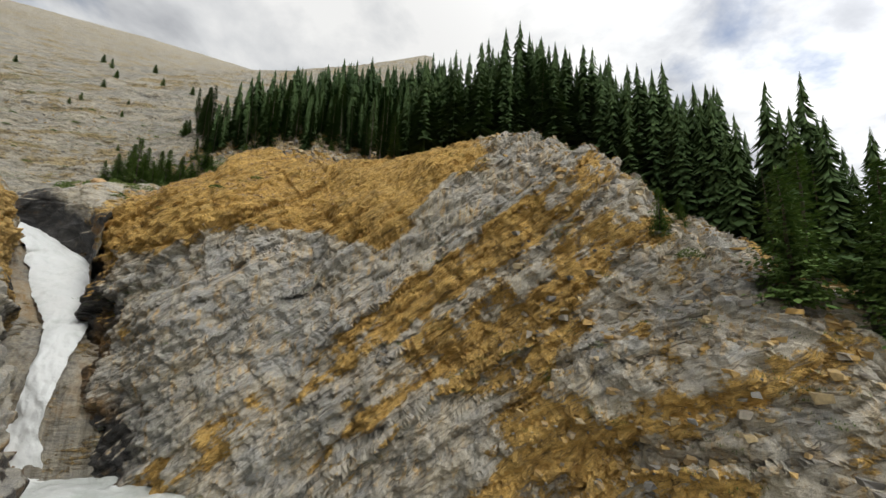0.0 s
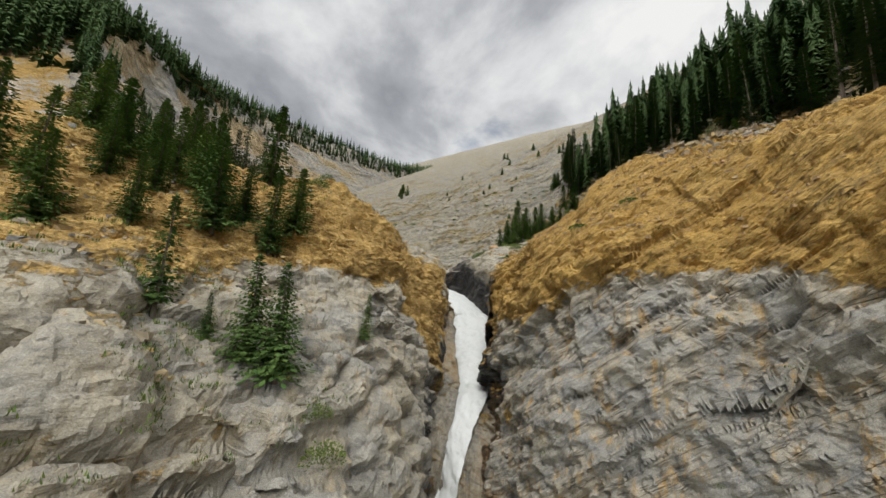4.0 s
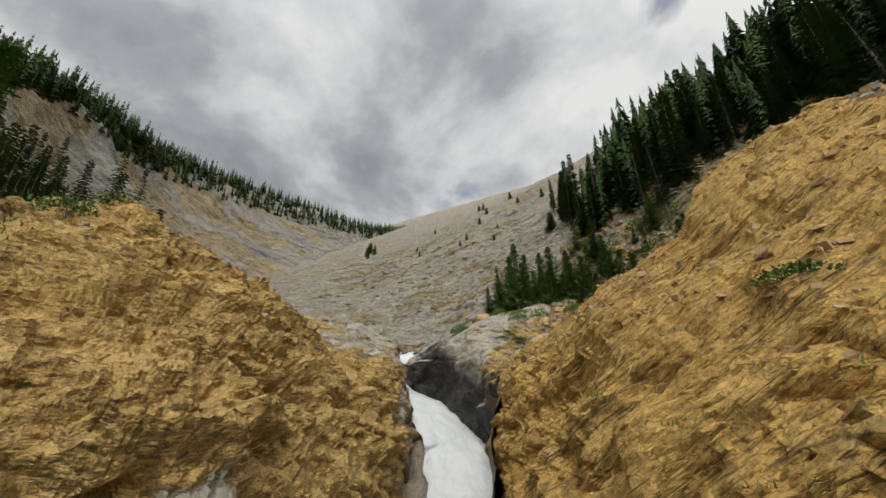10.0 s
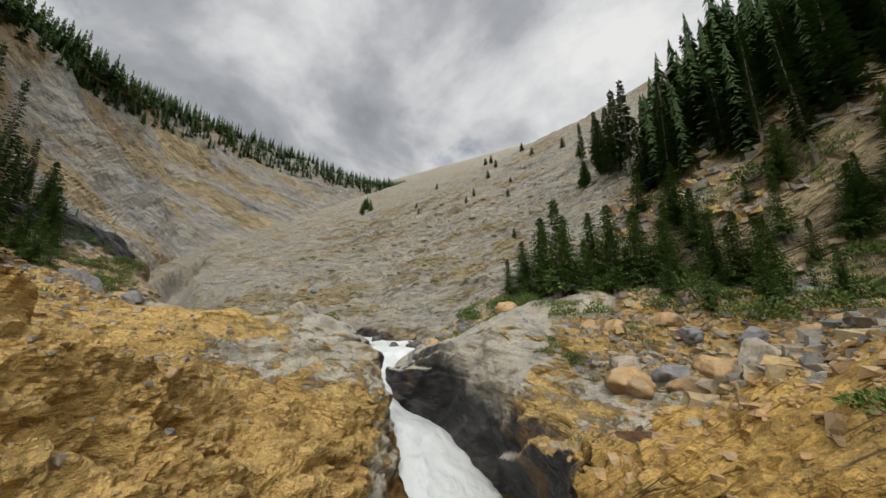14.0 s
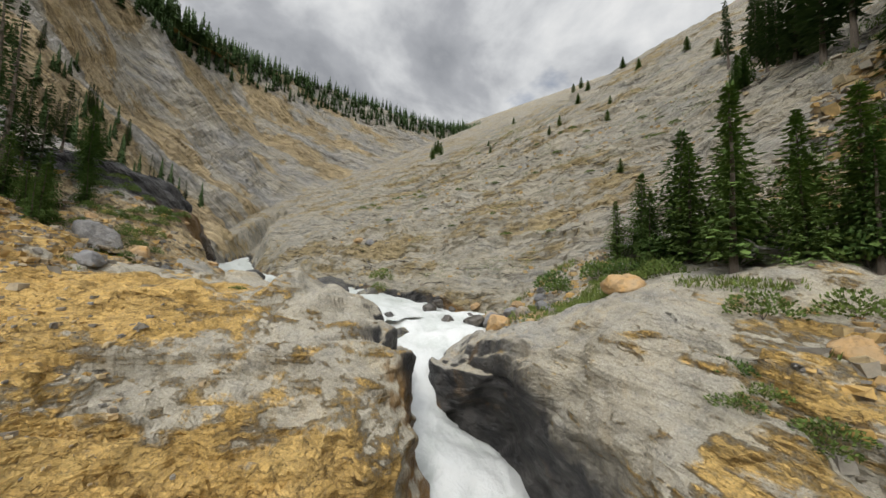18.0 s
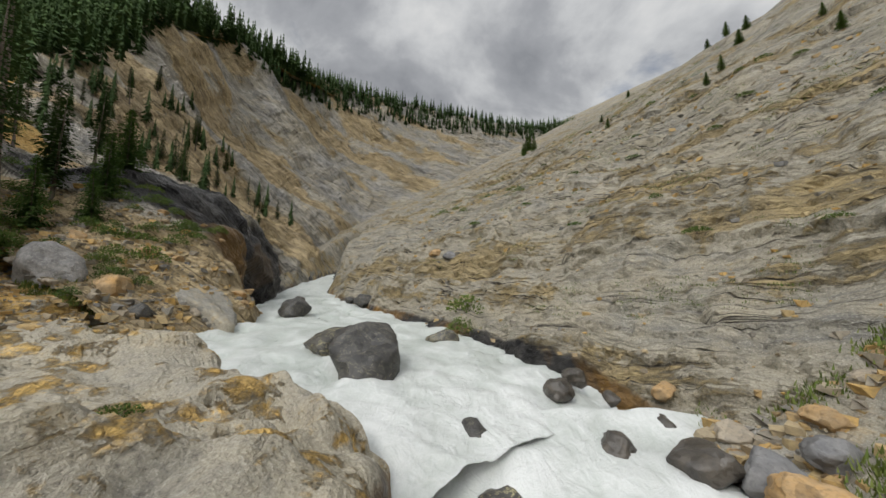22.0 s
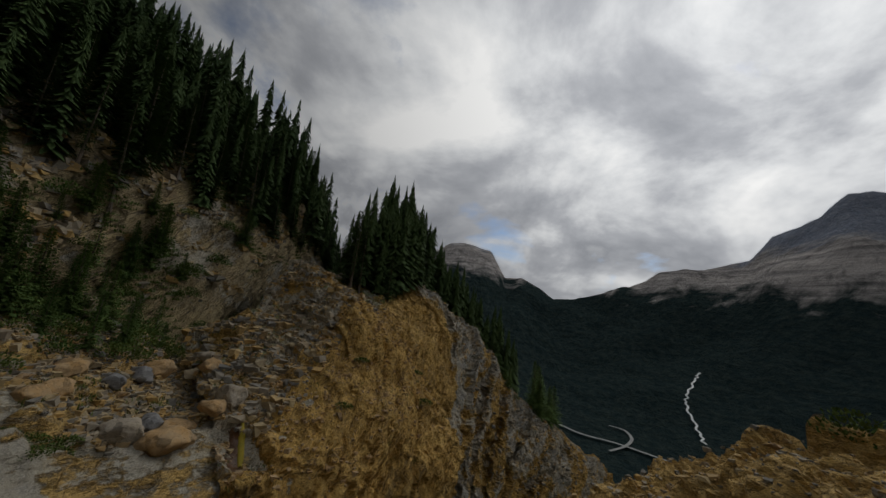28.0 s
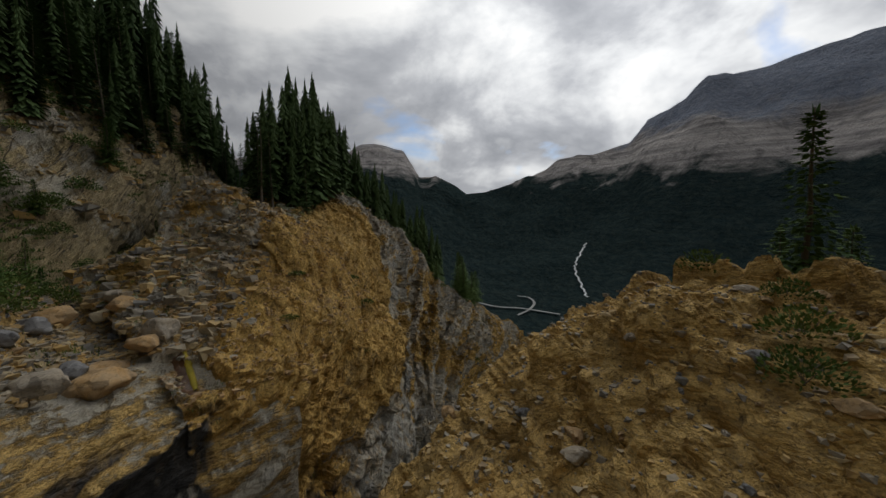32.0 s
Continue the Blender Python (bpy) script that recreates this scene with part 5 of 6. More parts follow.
# ledges below the left dome
stand([("near_c", -24.0, 8.7, 5.2), ("near_a", -30.7, 9.7, 6.4), ("near_b", -30.6, 12.9, 5.6), ("near_a", -31.7, 14.4, 5.2), ("near_a", -24.3, 12.3, 5.0), ("near_a", -23.6, 13.5, 5.3), ("near_c", -25.8, 18.3, 2.9), ("near_b", -25.2, 10.6, 2.3)], YOUNG, "ledge spruces")
stand([("near_b", -33.5, 9.0, 6.5), ("near_a", -35.5, 8.0, 5.5), ("near_c", -36.5, 6.5, 6.0), ("near_b", -34.0, 6.0, 4.5), ("near_a", -32.5, 11.2, 4.0), ("near_b", -38.0, 5.0, 6.0), ("near_a", -39.5, 2.5, 6.5), ("near_c", -40.5, 6.5, 6.0), ("near_b", -36.0, 3.0, 5.0), ("near_a", -42.0, 0.0, 7.0), ("near_b", -30.0, 6.0, 4.0), ("near_a", -29.0, 3.0, 5.0), ("near_c", -32.5, 1.0, 6.0), ("near_b", -35.0, -2.0, 6.5), ("near_a", -27.0, 0.0, 5.0), ("near_c", -29.5, -3.0, 6.0)], YOUNG, "ledge spruces")
# clump on the bench right of the chute
stand([("near_b", -48.8, 48.0, 3.4), ("near_a", -47.6, 48.4, 4.4), ("near_b", -46.6, 47.6, 3.6), ("near_a", -45.5, 48.2, 6.2), ("near_b", -44.5, 47.4, 5.4), ("near_a", -43.6, 48.6, 5.2), ("near_c", -41.7, 45.2, 6.8), ("near_a", -42.6, 47.3, 4.8), ("near_b", -41.0, 48.0, 5.2), ("near_a", -39.4, 47.6, 5.4), ("near_b", -38.2, 48.6, 4.8), ("near_a", -36.6, 48.2, 4.2), ("near_a", -40.2, 46.2, 3.6)], BENCH, "bench clump spruces")
stand([("near_a", -34.9, 49.6, 4.4), ("near_b", -33.7, 49.0, 3.6), ("near_a", -32.9, 49.9, 3.8), ("near_c", -34.2, 46.2, 3.2), ("near_c", -31.0, 50.6, 2.4), ("near_a", -29.4, 51.2, 3.4), ("near_b", -35.8, 50.8, 3.8), ("near_a", -30.2, 48.6, 2.6), ("near_c", -28.0, 49.4, 3.0), ("near_b", -31.8, 52.5, 3.6), ("near_a", -27.0, 52.0, 4.0)], "small green spruce among the stones of the bench", "stony bench spruces")
stand([("tall_a", -53.6, 72.5, 9.5), ("tall_b", -56.5, 73.5, 8.0), ("tall_a", -44.5, 60.0, 10.5), ("tall_b", -43.0, 59.5, 11.0), ("tall_c", -46.5, 62.0, 8.5), ("tall_a", -48.5, 64.5, 8.0), ("tall_a", -50.5, 67.5, 8.5), ("tall_c", -47.2, 64.8, 6.0), ("near_a", -49.5, 62.0, 3.5), ("near_a", -52.0, 66.0, 3.0)], "dark green spruce at the tip of the hillside stand", "hillside spruces")
# left bank above the pool
stand([("thin", -69.3, 10.2, 16.0), ("thin", -66.4, 12.6, 13.5)], SLIM, "bank spruces")
stand([("tall_b", -63.4, 11.1, 6.5), ("tall_a", -62.0, 9.5, 7.0), ("tall_c", -67.6, 10.7, 7.0), ("tall_a", -70.8, 12.0, 8.0), ("near_b", -65.0, 13.6, 4.5), ("near_a", -67.0, 14.6, 4.0), ("near_c", -58.6, 18.6, 2.6), ("near_a", -62.8, 16.6, 4.2), ("near_b", -64.2, 15.2, 3.6), ("tall_a", -72.5, 10.0, 7.5), ("tall_b", -74.0, 11.5, 7.0), ("near_a", -71.5, 14.5, 4.5), ("near_b", -69.2, 15.8, 3.5), ("near_a", -75.0, 13.0, 5.0), ("tall_c", -60.0, 8.5, 7.5)], "dark green spruce on the stony bank", "bank spruces")
stand([("thin", -59.5, 6.7, 10.8), ("thin", -61.1, 7.6, 11.2), ("tall_b", -57.6, 6.2, 10.0), ("tall_b", -55.6, 7.3, 10.4), ("tall_a", -53.4, 4.8, 8.6), ("tall_b", -50.6, 5.6, 9.6), ("tall_a", -52.0, 6.8, 7.2), ("tall_c", -54.2, 8.4, 6.2), ("tall_a", -56.4, 9.0, 6.5), ("tall_c", -58.4, 8.6, 6.6), ("tall_b", -64.5, 5.8, 6.0), ("tall_a", -66.6, 4.5, 6.2), ("near_a", -57.0, 11.0, 3.6), ("near_b", -54.4, 11.4, 3.0), ("near_a", -51.6, 9.4, 3.4), ("near_a", -60.2, 12.0, 3.2)], SLIM, "bench spruces")
# on the lip of the ochre ledge
stand([("near_c", -37.5, 12.7, 8.2)], SLIM, "ledge spruces")
# the scrub high on the dip slope
for sx, sy, sh in ((-84.5, 78.6, 2.3), (-54.7, 55.1, 1.2), (-77.6, 68.3, 1.8), (-94, 64.5, 1.4), (-143.7, 73.1, 5.0), (-147, 71, 4.2), (-152, 74, 5.0), (-140, 69, 3.0), (-160, 78, 5.5), (-87.8, 61.5, 1.5), (-90.8, 87.3, 2.5), (-71, 72, 1.3), (-77.1, 65.9, 1.5), (-66, 66, 1.4), (-103, 97, 3.0), (-120, 110, 3.4), (-96, 104, 3.0), (-82, 92, 2.6), (-112, 82, 2.0), (-60, 78, 2.4), (-70, 88, 2.4)):
    plant(["near_a", "near_b"][int(sx) % 2], sx, sy, ground(sx, sy, 1.6), sh, "small lone spruce on the bare slope", "slope spruces", sx)
# beside the top of the wall
stand([("near_b", 15.6, 23.3, 3.6), ("near_a", 17.5, 24.0, 2.2), ("near_a", 18.7, 17.5, 7.5), ("near_c", 20.5, 18.5, 8.5), ("near_b", 21.5, 15.5, 7.0), ("near_a", 23.5, 17.5, 8.0), ("near_a", 25.5, 14.0, 7.0), ("near_b", 27.5, 16.0, 7.5)], "green spruce on the rubble beside the wall", "rock wall spruces")


# ---- boulders ----
def boulder_mesh(seed, size, level, cuts, name="boulder", mat=None):
    """A stone: a ball, cut flat by a few planes, worn round and pitted."""
    r = random.Random(seed)
    bm = bmesh.new()
    bmesh.ops.create_icosphere(bm, subdivisions=level, radius=1.0)
    planes = []
    for _ in range(cuts):
        n = Vector((r.gauss(0, 1), r.gauss(0, 1), r.gauss(0, 0.8))).normalized()
        planes.append((n, r.uniform(0.52, 0.86) if level > 3 else r.uniform(0.40, 0.78)))
    for v in bm.verts:
        c = v.co.copy()
        for n, d in planes:
            over = c.dot(n) - d
            if over > 0:
                c -= n * over * 0.86
        q = c * 2.1 + Vector((seed * 3.7, 0, 0))
        c *= 1 + 0.13 * noise.noise(q) + 0.07 * noise.noise(q * 3.1) + 0.035 * noise.noise(q * 7.3)
        v.co = Vector((c.x * size[0], c.y * size[1], c.z * size[2]))
    me = bpy.data.meshes.new(name)
    bm.to_mesh(me)
    bm.free()
    me.materials.append(mat or GREY_STONE)
    me.polygons.foreach_set("use_smooth", np.full(len(me.polygons), level > 3))
    return me


def boulder(x, y, z, size, turn, mat, label, group="", seed=0, cuts=7, tilt=(0, 0)):
    ob = new("boulder", boulder_mesh(seed, size, 4, cuts, "boulder", mat))
    ob.matrix_basis = Matrix.Translation((x, y, z)) @ Euler((radians(tilt[0]), radians(tilt[1]), radians(turn))).to_matrix().to_4x4()
    return tagged(ob, label, "boulder", group)


def veined(name, a, b, vein, rough, sharp):
    m, nt, p = material(name)
    g = grain(nt, 1.6, 7, 0.65, 0.4)
    f = grain(nt, 9.0, 6, 0.65)
    v = grain(nt, 1.3, 4, 0.55, 2.2, (1, 1, 2.2), (25, 15, 0))
    line = spread(nt, calc(nt, "ABSOLUTE", calc(nt, "SUBTRACT", v, 0.5)), sharp, 0.0)
    col = mix(nt, spread(nt, g, 0.3, 0.7), a, b)
    col = mix(nt, calc(nt, "MULTIPLY", spread(nt, f, 0.6, 0.3), 0.5), col, (0.03, 0.03, 0.03))
    nt.links.new(mix(nt, line, col, vein), p.inputs["Base Color"])
    p.inputs["Roughness"].default_value = rough
    face, shade = facets(nt, 2.4, (1, 1, 1.3), (15, 10, 0), 0.5)
    relief(nt, p, [(g, 0.07), (f, 0.025), (face, 0.8)], 1.0, 0.8)
    return m


VEINED = veined("veined_wet_stone", (0.05, 0.047, 0.045), (0.11, 0.10, 0.08), (0.45, 0.40, 0.22), 0.35, 0.02)
RIVER_STONE = veined("river_stone", (0.028, 0.027, 0.026), (0.088, 0.082, 0.072), (0.28, 0.25, 0.17), 0.55, 0.010)
PALE_STONE = veined("pale_veined_stone", (0.20, 0.19, 0.18), (0.36, 0.34, 0.31), (0.55, 0.50, 0.42), 0.8, 0.004)

RIVER = "stream boulders"
boulder(-60.0, 33.6, 29.45, (1.95, 1.85, 1.3), 20, RIVER_STONE, "big rounded dark boulder standing in the rapids", RIVER, 1, 6, (5, 10))
boulder(-62.4, 31.9, 29.5, (1.7, 1.15, 0.8), -30, VEINED, "dark wet boulder with yellow veins in the rapids", RIVER, 2, 6, (0, 8))
boulder(-55.6, 36.8, 28.0, (0.75, 0.6, 0.8), 10, RIVER_STONE, "grey boulder with water pouring over it", RIVER, 3, 6)
boulder(-53.6, 37.0, 27.4, (0.7, 0.55, 0.75), 70, VEINED, "lichen-stained wet boulder at the head of the chute", RIVER, 4, 7)
boulder(-57.9, 40.2, 28.9, (0.68, 0.5, 0.45), 0, WET_STONE, "dark wet boulder by the far shore", RIVER, 5, 7)
boulder(-58.4, 41.1, 29.1, (0.5, 0.42, 0.36), 40, WET_STONE, "dark reddish boulder by the far shore", RIVER, 6, 7)
boulder(-54.8, 40.3, 28.1, (0.72, 0.55, 0.62), 15, WET_STONE, "dark wet boulder by the far shore", RIVER, 7, 7)
boulder(-57.0, 41.6, 28.8, (0.34, 0.28, 0.3), 15, WET_STONE, "dark wet boulder by the far shore", RIVER, 8, 7)
boulder(-65.0, 37.0, 29.5, (0.95, 0.45, 0.5), 65, VEINED, "brown wet boulder breaking the rapids", RIVER, 9, 6)
boulder(-72.2, 27.2, 30.3, (1.35, 1.05, 0.85), 10, RIVER_STONE, "rounded grey boulder below the dark cliff", RIVER, 10, 5)
boulder(-78.5, 25.4, 30.3, (0.9, 0.6, 0.45), 0, WET_STONE, "flat dark boulder below the dark cliff", RIVER, 11, 6)
boulder(-83.5, 24.2, 30.5, (0.8, 0.6, 0.4), 30, WET_STONE, "flat dark boulder below the dark cliff", RIVER, 12, 6)
boulder(-79.5, 31.2, 30.6, (1.4, 1.0, 0.75), 20, RIVER_STONE, "grey boulder at the foot of the slope", RIVER, 13, 6)
boulder(-82.5, 29.6, 30.6, (0.7, 0.6, 0.4), 20, RIVER_STONE, "grey boulder at the foot of the slope", RIVER, 14, 6)
BANKB = "bank boulders"
boulder(-63.7, 18.9, 32.6, (1.9, 1.15, 1.15), 55, PALE_STONE, "large pale grey boulder with a white vein on the bank", BANKB, 15, 6, (10, 20))
boulder(-64.3, 21.2, 31.6, (1.1, 0.95, 1.0), 10, OCHRE_STONE, "square rust-orange boulder on the bank", BANKB, 16, 9)
boulder(-63.6, 22.9, 30.6, (0.75, 0.6, 0.6), 60, RIVER_STONE, "grey boulder at the water's edge", BANKB, 17, 6)
boulder(-67.6, 22.9, 30.6, (3.9, 1.8, 1.8), 70, BANK_ROCK, "slanting tan rock slab reaching into the water", BANKB, 31, 9, (8, 26))
boulder(-57.0, 17.6, 32.6, (1.3, 0.8, 0.35), 10, PALE_STONE, "flat pale slab on the gravel bench", BANKB, 19, 6)
boulder(-53.0, 23.6, 31.2, (0.7, 0.5, 0.4), 30, GREY_STONE, "dark broken boulder on the ledge", BANKB, 20, 9)
STONYB = "stony bench boulders"
for n, (bx, by, bs, bm_, bl) in enumerate((
    (-33.4, 40.9, 0.85, OCHRE_STONE, "square orange boulder above the mossy runnel"),
    (-32.2, 40.3, 0.8, OCHRE_STONE, "rounded orange boulder above the mossy runnel"),
    (-31.2, 40.2, 1.0, TAN_STONE, "flat tan boulder above the mossy runnel"),
    (-35.8, 41.2, 0.95, TAN_STONE, "pale tan boulder on the bench"),
    (-34.9, 39.9, 1.1, OCHRE_STONE, "broad tan slab jutting over the wet cliff"),
    (-37.2, 43.1, 0.7, OCHRE_STONE, "orange boulder on the bench"),
    (-34.2, 41.5, 0.75, GREY_STONE, "rounded grey boulder beside the orange one"),
    (-34.4, 44.0, 0.6, GREY_STONE, "grey boulder on the bench"),
    (-32.5, 44.6, 0.7, GREY_STONE, "grey boulder on the bench"),
    (-30.8, 45.2, 0.9, OCHRE_STONE, "flat orange boulder on the bench"),
    (-31.4, 49.2, 0.9, PALE_STONE, "pale boulder under the trees"),
    (-35.6, 44.8, 0.8, OCHRE_STONE, "orange boulder on the bench"),
    (-29.8, 43.0, 0.7, OCHRE_STONE, "orange boulder on the bench"),
    (-28.8, 44.2, 0.6, TAN_STONE, "tan boulder on the bench"),
    (-38.2, 42.6, 0.6, OCHRE_STONE, "orange boulder on the bench"),
    (-43.9, 42.6, 0.8, OCHRE_STONE, "flat orange slab on top of the grey block"),
)):
    boulder(bx, by, ground(bx, by) + 0.22 * bs, (bs, bs * 0.78, bs * 0.6), 37 * n, bm_, bl, STONYB, 30 + n, 8, (4 * (n % 3), 5))
SHORE = "shore boulders"
for n, (bx, by, bs, bm_) in enumerate(((-55.6, 42.4, 0.7, WET_STONE), (-53.8, 41.7, 0.9, WET_STONE), (-53.0, 42.6, 0.8, GREY_STONE), (-54.6, 43.3, 0.6, TAN_STONE), (-52.0, 42.2, 0.9, OCHRE_STONE), (-52.6, 43.7, 0.6, GREY_STONE), (-51.2, 43.4, 0.6, TAN_STONE), (-53.4, 44.6, 0.5, OCHRE_STONE), (-50.4, 44.2, 0.5, GREY_STONE), (-51.8, 45.0, 0.5, GREY_STONE), (-57.0, 43.4, 0.5, OCHRE_STONE), (-76.5, 37.5, 0.8, OCHRE_STONE), (-75.0, 38.6, 0.6, GREY_STONE))):
    boulder(bx, by, max(ground(bx, by), 28.2) + 0.2 * bs, (bs, bs * 0.8, bs * 0.62), 51 * n, bm_, "broken boulder in the heap along the shore", SHORE, 60 + n, 9)


# ---- stones ----
STONES = [[boulder_mesh(100 + 10 * k + j, (1, 0.72, 0.5), 3, 14, "stone", m) for j in range(3)] for k, m in enumerate((GREY_STONE, OCHRE_STONE, TAN_STONE, PALE_STONE))]


def strew(g, count, test, sizes, weights, label, group, seed):
    r = np.random.RandomState(seed)
    p = g.reshape(-1, 3)
    area = np.linalg.norm(np.cross(np.gradient(g, axis=0), np.gradient(g, axis=1)), axis=2).reshape(-1)
    w = area * np.clip(test(p[:, 0], p[:, 1], p[:, 2]), 0, 1)
    for k in r.choice(len(p), size=count, p=w / w.sum()):
        s = sizes[0] * (sizes[1] / sizes[0]) ** r.rand() ** 1.6
        ob = new("stone", STONES[r.choice(4, p=weights)][r.randint(3)])
        ob.matrix_basis = Matrix.Translation(p[k] + (0, 0, 0.12 * s)) @ Euler((r.uniform(-0.4, 0.4), r.uniform(-0.4, 0.4), r.uniform(0, 6.28))).to_matrix().to_4x4() @ Matrix.Diagonal((s, s, s, 1))
        tagged(ob, label, "stone", group)


def bench_area(x, y, z):
    return smooth(x, -39, -36.5) * (1 - smooth(x, -27, -25)) * smooth(y, 40.5, 42) * (1 - smooth(y, 48, 51))


strew(LEFTFAR_G, 26, lambda x, y, z: (1 - smooth(-x, 72, 75)) * smooth(y, 13, 15), (0.25, 0.8), [0.2, 0.45, 0.3, 0.05], "loose angular stone on the bank above the pool", "bank stones", 4)
strew(LEFT_G, 62, lambda x, y, z: smooth(-x, 36, 38) * (1 - smooth(-x, 46, 49)) * smooth(y, 15, 17) * (1 - smooth(y, 24, 27)) * smooth(z, 27, 28.5), (0.1, 0.5), [0.1, 0.6, 0.25, 0.05], "broken ochre stone on the ledge", "ledge stones", 9)
strew(RIGHT_G, 110, bench_area, (0.14, 0.55), [0.2, 0.5, 0.2, 0.1], "loose angular stone on the stony bench", "bench stones", 1)
strew(RIGHT_G, 45, lambda x, y, z: smooth(-x, 49, 51) * (1 - smooth(-x, 56, 58)) * smooth(y, 42, 43), (0.15, 0.45), [0.35, 0.25, 0.3, 0.1], "loose stone beside the stream", "shore stones", 2)
strew(LEFT_G, 90, lambda x, y, z: smooth(-x, 48, 52) * (1 - smooth(y, 22, 25)) * smooth(y, 8, 11), (0.12, 0.5), [0.14, 0.5, 0.32, 0.04], "loose stone on the gravelly bench", "gravel bench stones", 3)


def rubble(name, g, count, test, sizes, mats, label, seed):
    """Stones past counting, joined into one mesh."""
    r = np.random.RandomState(seed)
    base = np.array([(i, j, k) for i in (-1, 1) for j in (-1, 1) for k in (-1, 1)]) * 0.7
    quads = [(0, 1, 3, 2), (4, 6, 7, 5), (0, 4, 5, 1), (2, 3, 7, 6), (0, 2, 6, 4), (1, 5, 7, 3)]
    faces = np.array([t for q in quads for t in ((q[0], q[1], q[2]), (q[0], q[2], q[3]))])
    p = g.reshape(-1, 3)
    area = np.linalg.norm(np.cross(np.gradient(g, axis=0), np.gradient(g, axis=1)), axis=2).reshape(-1)
    w = area * np.clip(test(p[:, 0], p[:, 1], p[:, 2]), 0, 1) * smooth(np.abs(normals(g)[..., 2]).reshape(-1), 0.45, 0.8)
    pick = r.choice(len(p), size=count, p=w / w.sum())
    vs = []
    for k in pick:
        s = sizes[0] * (sizes[1] / sizes[0]) ** r.rand() ** 2.2
        v = (base + r.uniform(-0.42, 0.42, base.shape)) * (s, s * r.uniform(0.65, 0.95), s * r.uniform(0.45, 0.8))
        a = r.uniform(0, 6.28)
        t = np.array([[math.cos(a), -math.sin(a), 0], [math.sin(a), math.cos(a), 0], [0.3 * r.uniform(-1, 1), 0.3 * r.uniform(-1, 1), 1]])
        vs.append(v @ t + p[k] + (r.uniform(-0.12, 0.12), r.uniform(-0.12, 0.12), 0.05 * s))
    me = bpy.data.meshes.new(name)
    f = (faces[None] + len(base) * np.arange(count)[:, None, None]).reshape(-1, 3)
    v = np.concatenate(vs)
    me.vertices.add(len(v))
    me.vertices.foreach_set("co", v.reshape(-1))
    me.loops.add(f.size)
    me.loops.foreach_set("vertex_index", f.reshape(-1).astype(np.int32))
    me.polygons.add(len(f))
    me.polygons.foreach_set("loop_start", np.arange(0, f.size, 3, dtype=np.int32))
    me.update(calc_edges=True)
    me.polygons.foreach_set("use_smooth", np.zeros(len(f), bool))
    me.materials.append(mats)
    return tagged(new(name, me), label, "stones", kind="stuff")


def rubble_material():
    m, nt, p = material("mixed_rubble")
    geo = nt.nodes.new("ShaderNodeNewGeometry")
    g = grain(nt, 6.0, 6, 0.65)
    col = ramp(nt, geo.outputs["Random Per Island"], [(0.0, (0.17, 0.165, 0.15)), (0.3, (0.34, 0.29, 0.21)), (0.5, (0.46, 0.35, 0.18)), (0.75, (0.50, 0.31, 0.09)), (1.0, (0.24, 0.225, 0.19))])
    nt.links.new(mix(nt, calc(nt, "MULTIPLY", spread(nt, g, 0.6, 0.3), 0.5), col, (0.08, 0.07, 0.06)), p.inputs["Base Color"])
    p.inputs["Roughness"].default_value = 0.92
    relief(nt, p, [(g, 1.0)], 0.03, 0.7)
    return m


RUBBLE = rubble_material()
rubble("bench_rubble", RIGHT_G, 9000, bench_area, (0.06, 0.28), RUBBLE, "small angular stones between the boulders", 5)
rubble("gravel", LEFT_G, 6500, lambda x, y, z: smooth(-x, 46, 50) * (1 - smooth(y, 22, 25)) * smooth(y, 6, 9), (0.05, 0.26), RUBBLE, "grey and ochre gravel on the bench", 6)
rubble("left_dome_rubble", LEFT_G, 3200, lambda x, y, z: smooth(-x, 33, 36) * (1 - smooth(-x, 45, 48)) * smooth(y, 14, 17) * (1 - smooth(y, 28, 31)) * smooth(z, 26, 28), (0.03, 0.13), RUBBLE, "broken ochre and grey chips on the rock dome", 19)
rubble("ledge_rubble", LEFT_G, 1500, lambda x, y, z: smooth(-x, 18, 21) * (1 - smooth(-x, 38, 42)) * (1 - smooth(y, 14, 17)) * smooth(z, 17, 19), (0.05, 0.3), RUBBLE, "ochre rubble on the ledges", 7)
rubble("dome_back_rubble", WALL_G, 4200, lambda x, y, z: smooth(x, -34, -31) * (1 - smooth(x, -12, -8)) * smooth(y - 0.12 * (x + 20), 37.5, 39.5), (0.07, 0.42), RUBBLE, "ochre and grey stones behind the dome", 18)
rubble("dome_rubble", WALL_G, 4200, lambda x, y, z: smooth(z, 25, 27) * (1 - smooth(x, 0, 4)) * smooth(-x, 8, 12), (0.05, 0.18), OCHRE_STONE, "loose ochre chips on the dome", 8)
rubble("wall_rubble", WALL_G, 4800, lambda x, y, z: smooth(x, 3, 8) * (1 - smooth(x, 24, 28)), (0.07, 0.40), RUBBLE, "rubble on the broken east end of the wall", 9)
rubble("bank_rubble", LEFTFAR_G, 1500, lambda x, y, z: (1 - smooth(-x, 70, 73)) * smooth(y, 8, 11), (0.05, 0.32), RUBBLE, "grey and ochre stones on the bank", 15)
rubble("slope_rubble", SLOPE_G, 4200, lambda x, y, z: smooth(-x, 46, 50) * (1 - smooth(-x, 92, 104)) * smooth(y, 34, 36) * (1 - smooth(y, 62, 74)), (0.04, 0.26), RUBBLE, "loose stones along the ledges of the slope", 10)
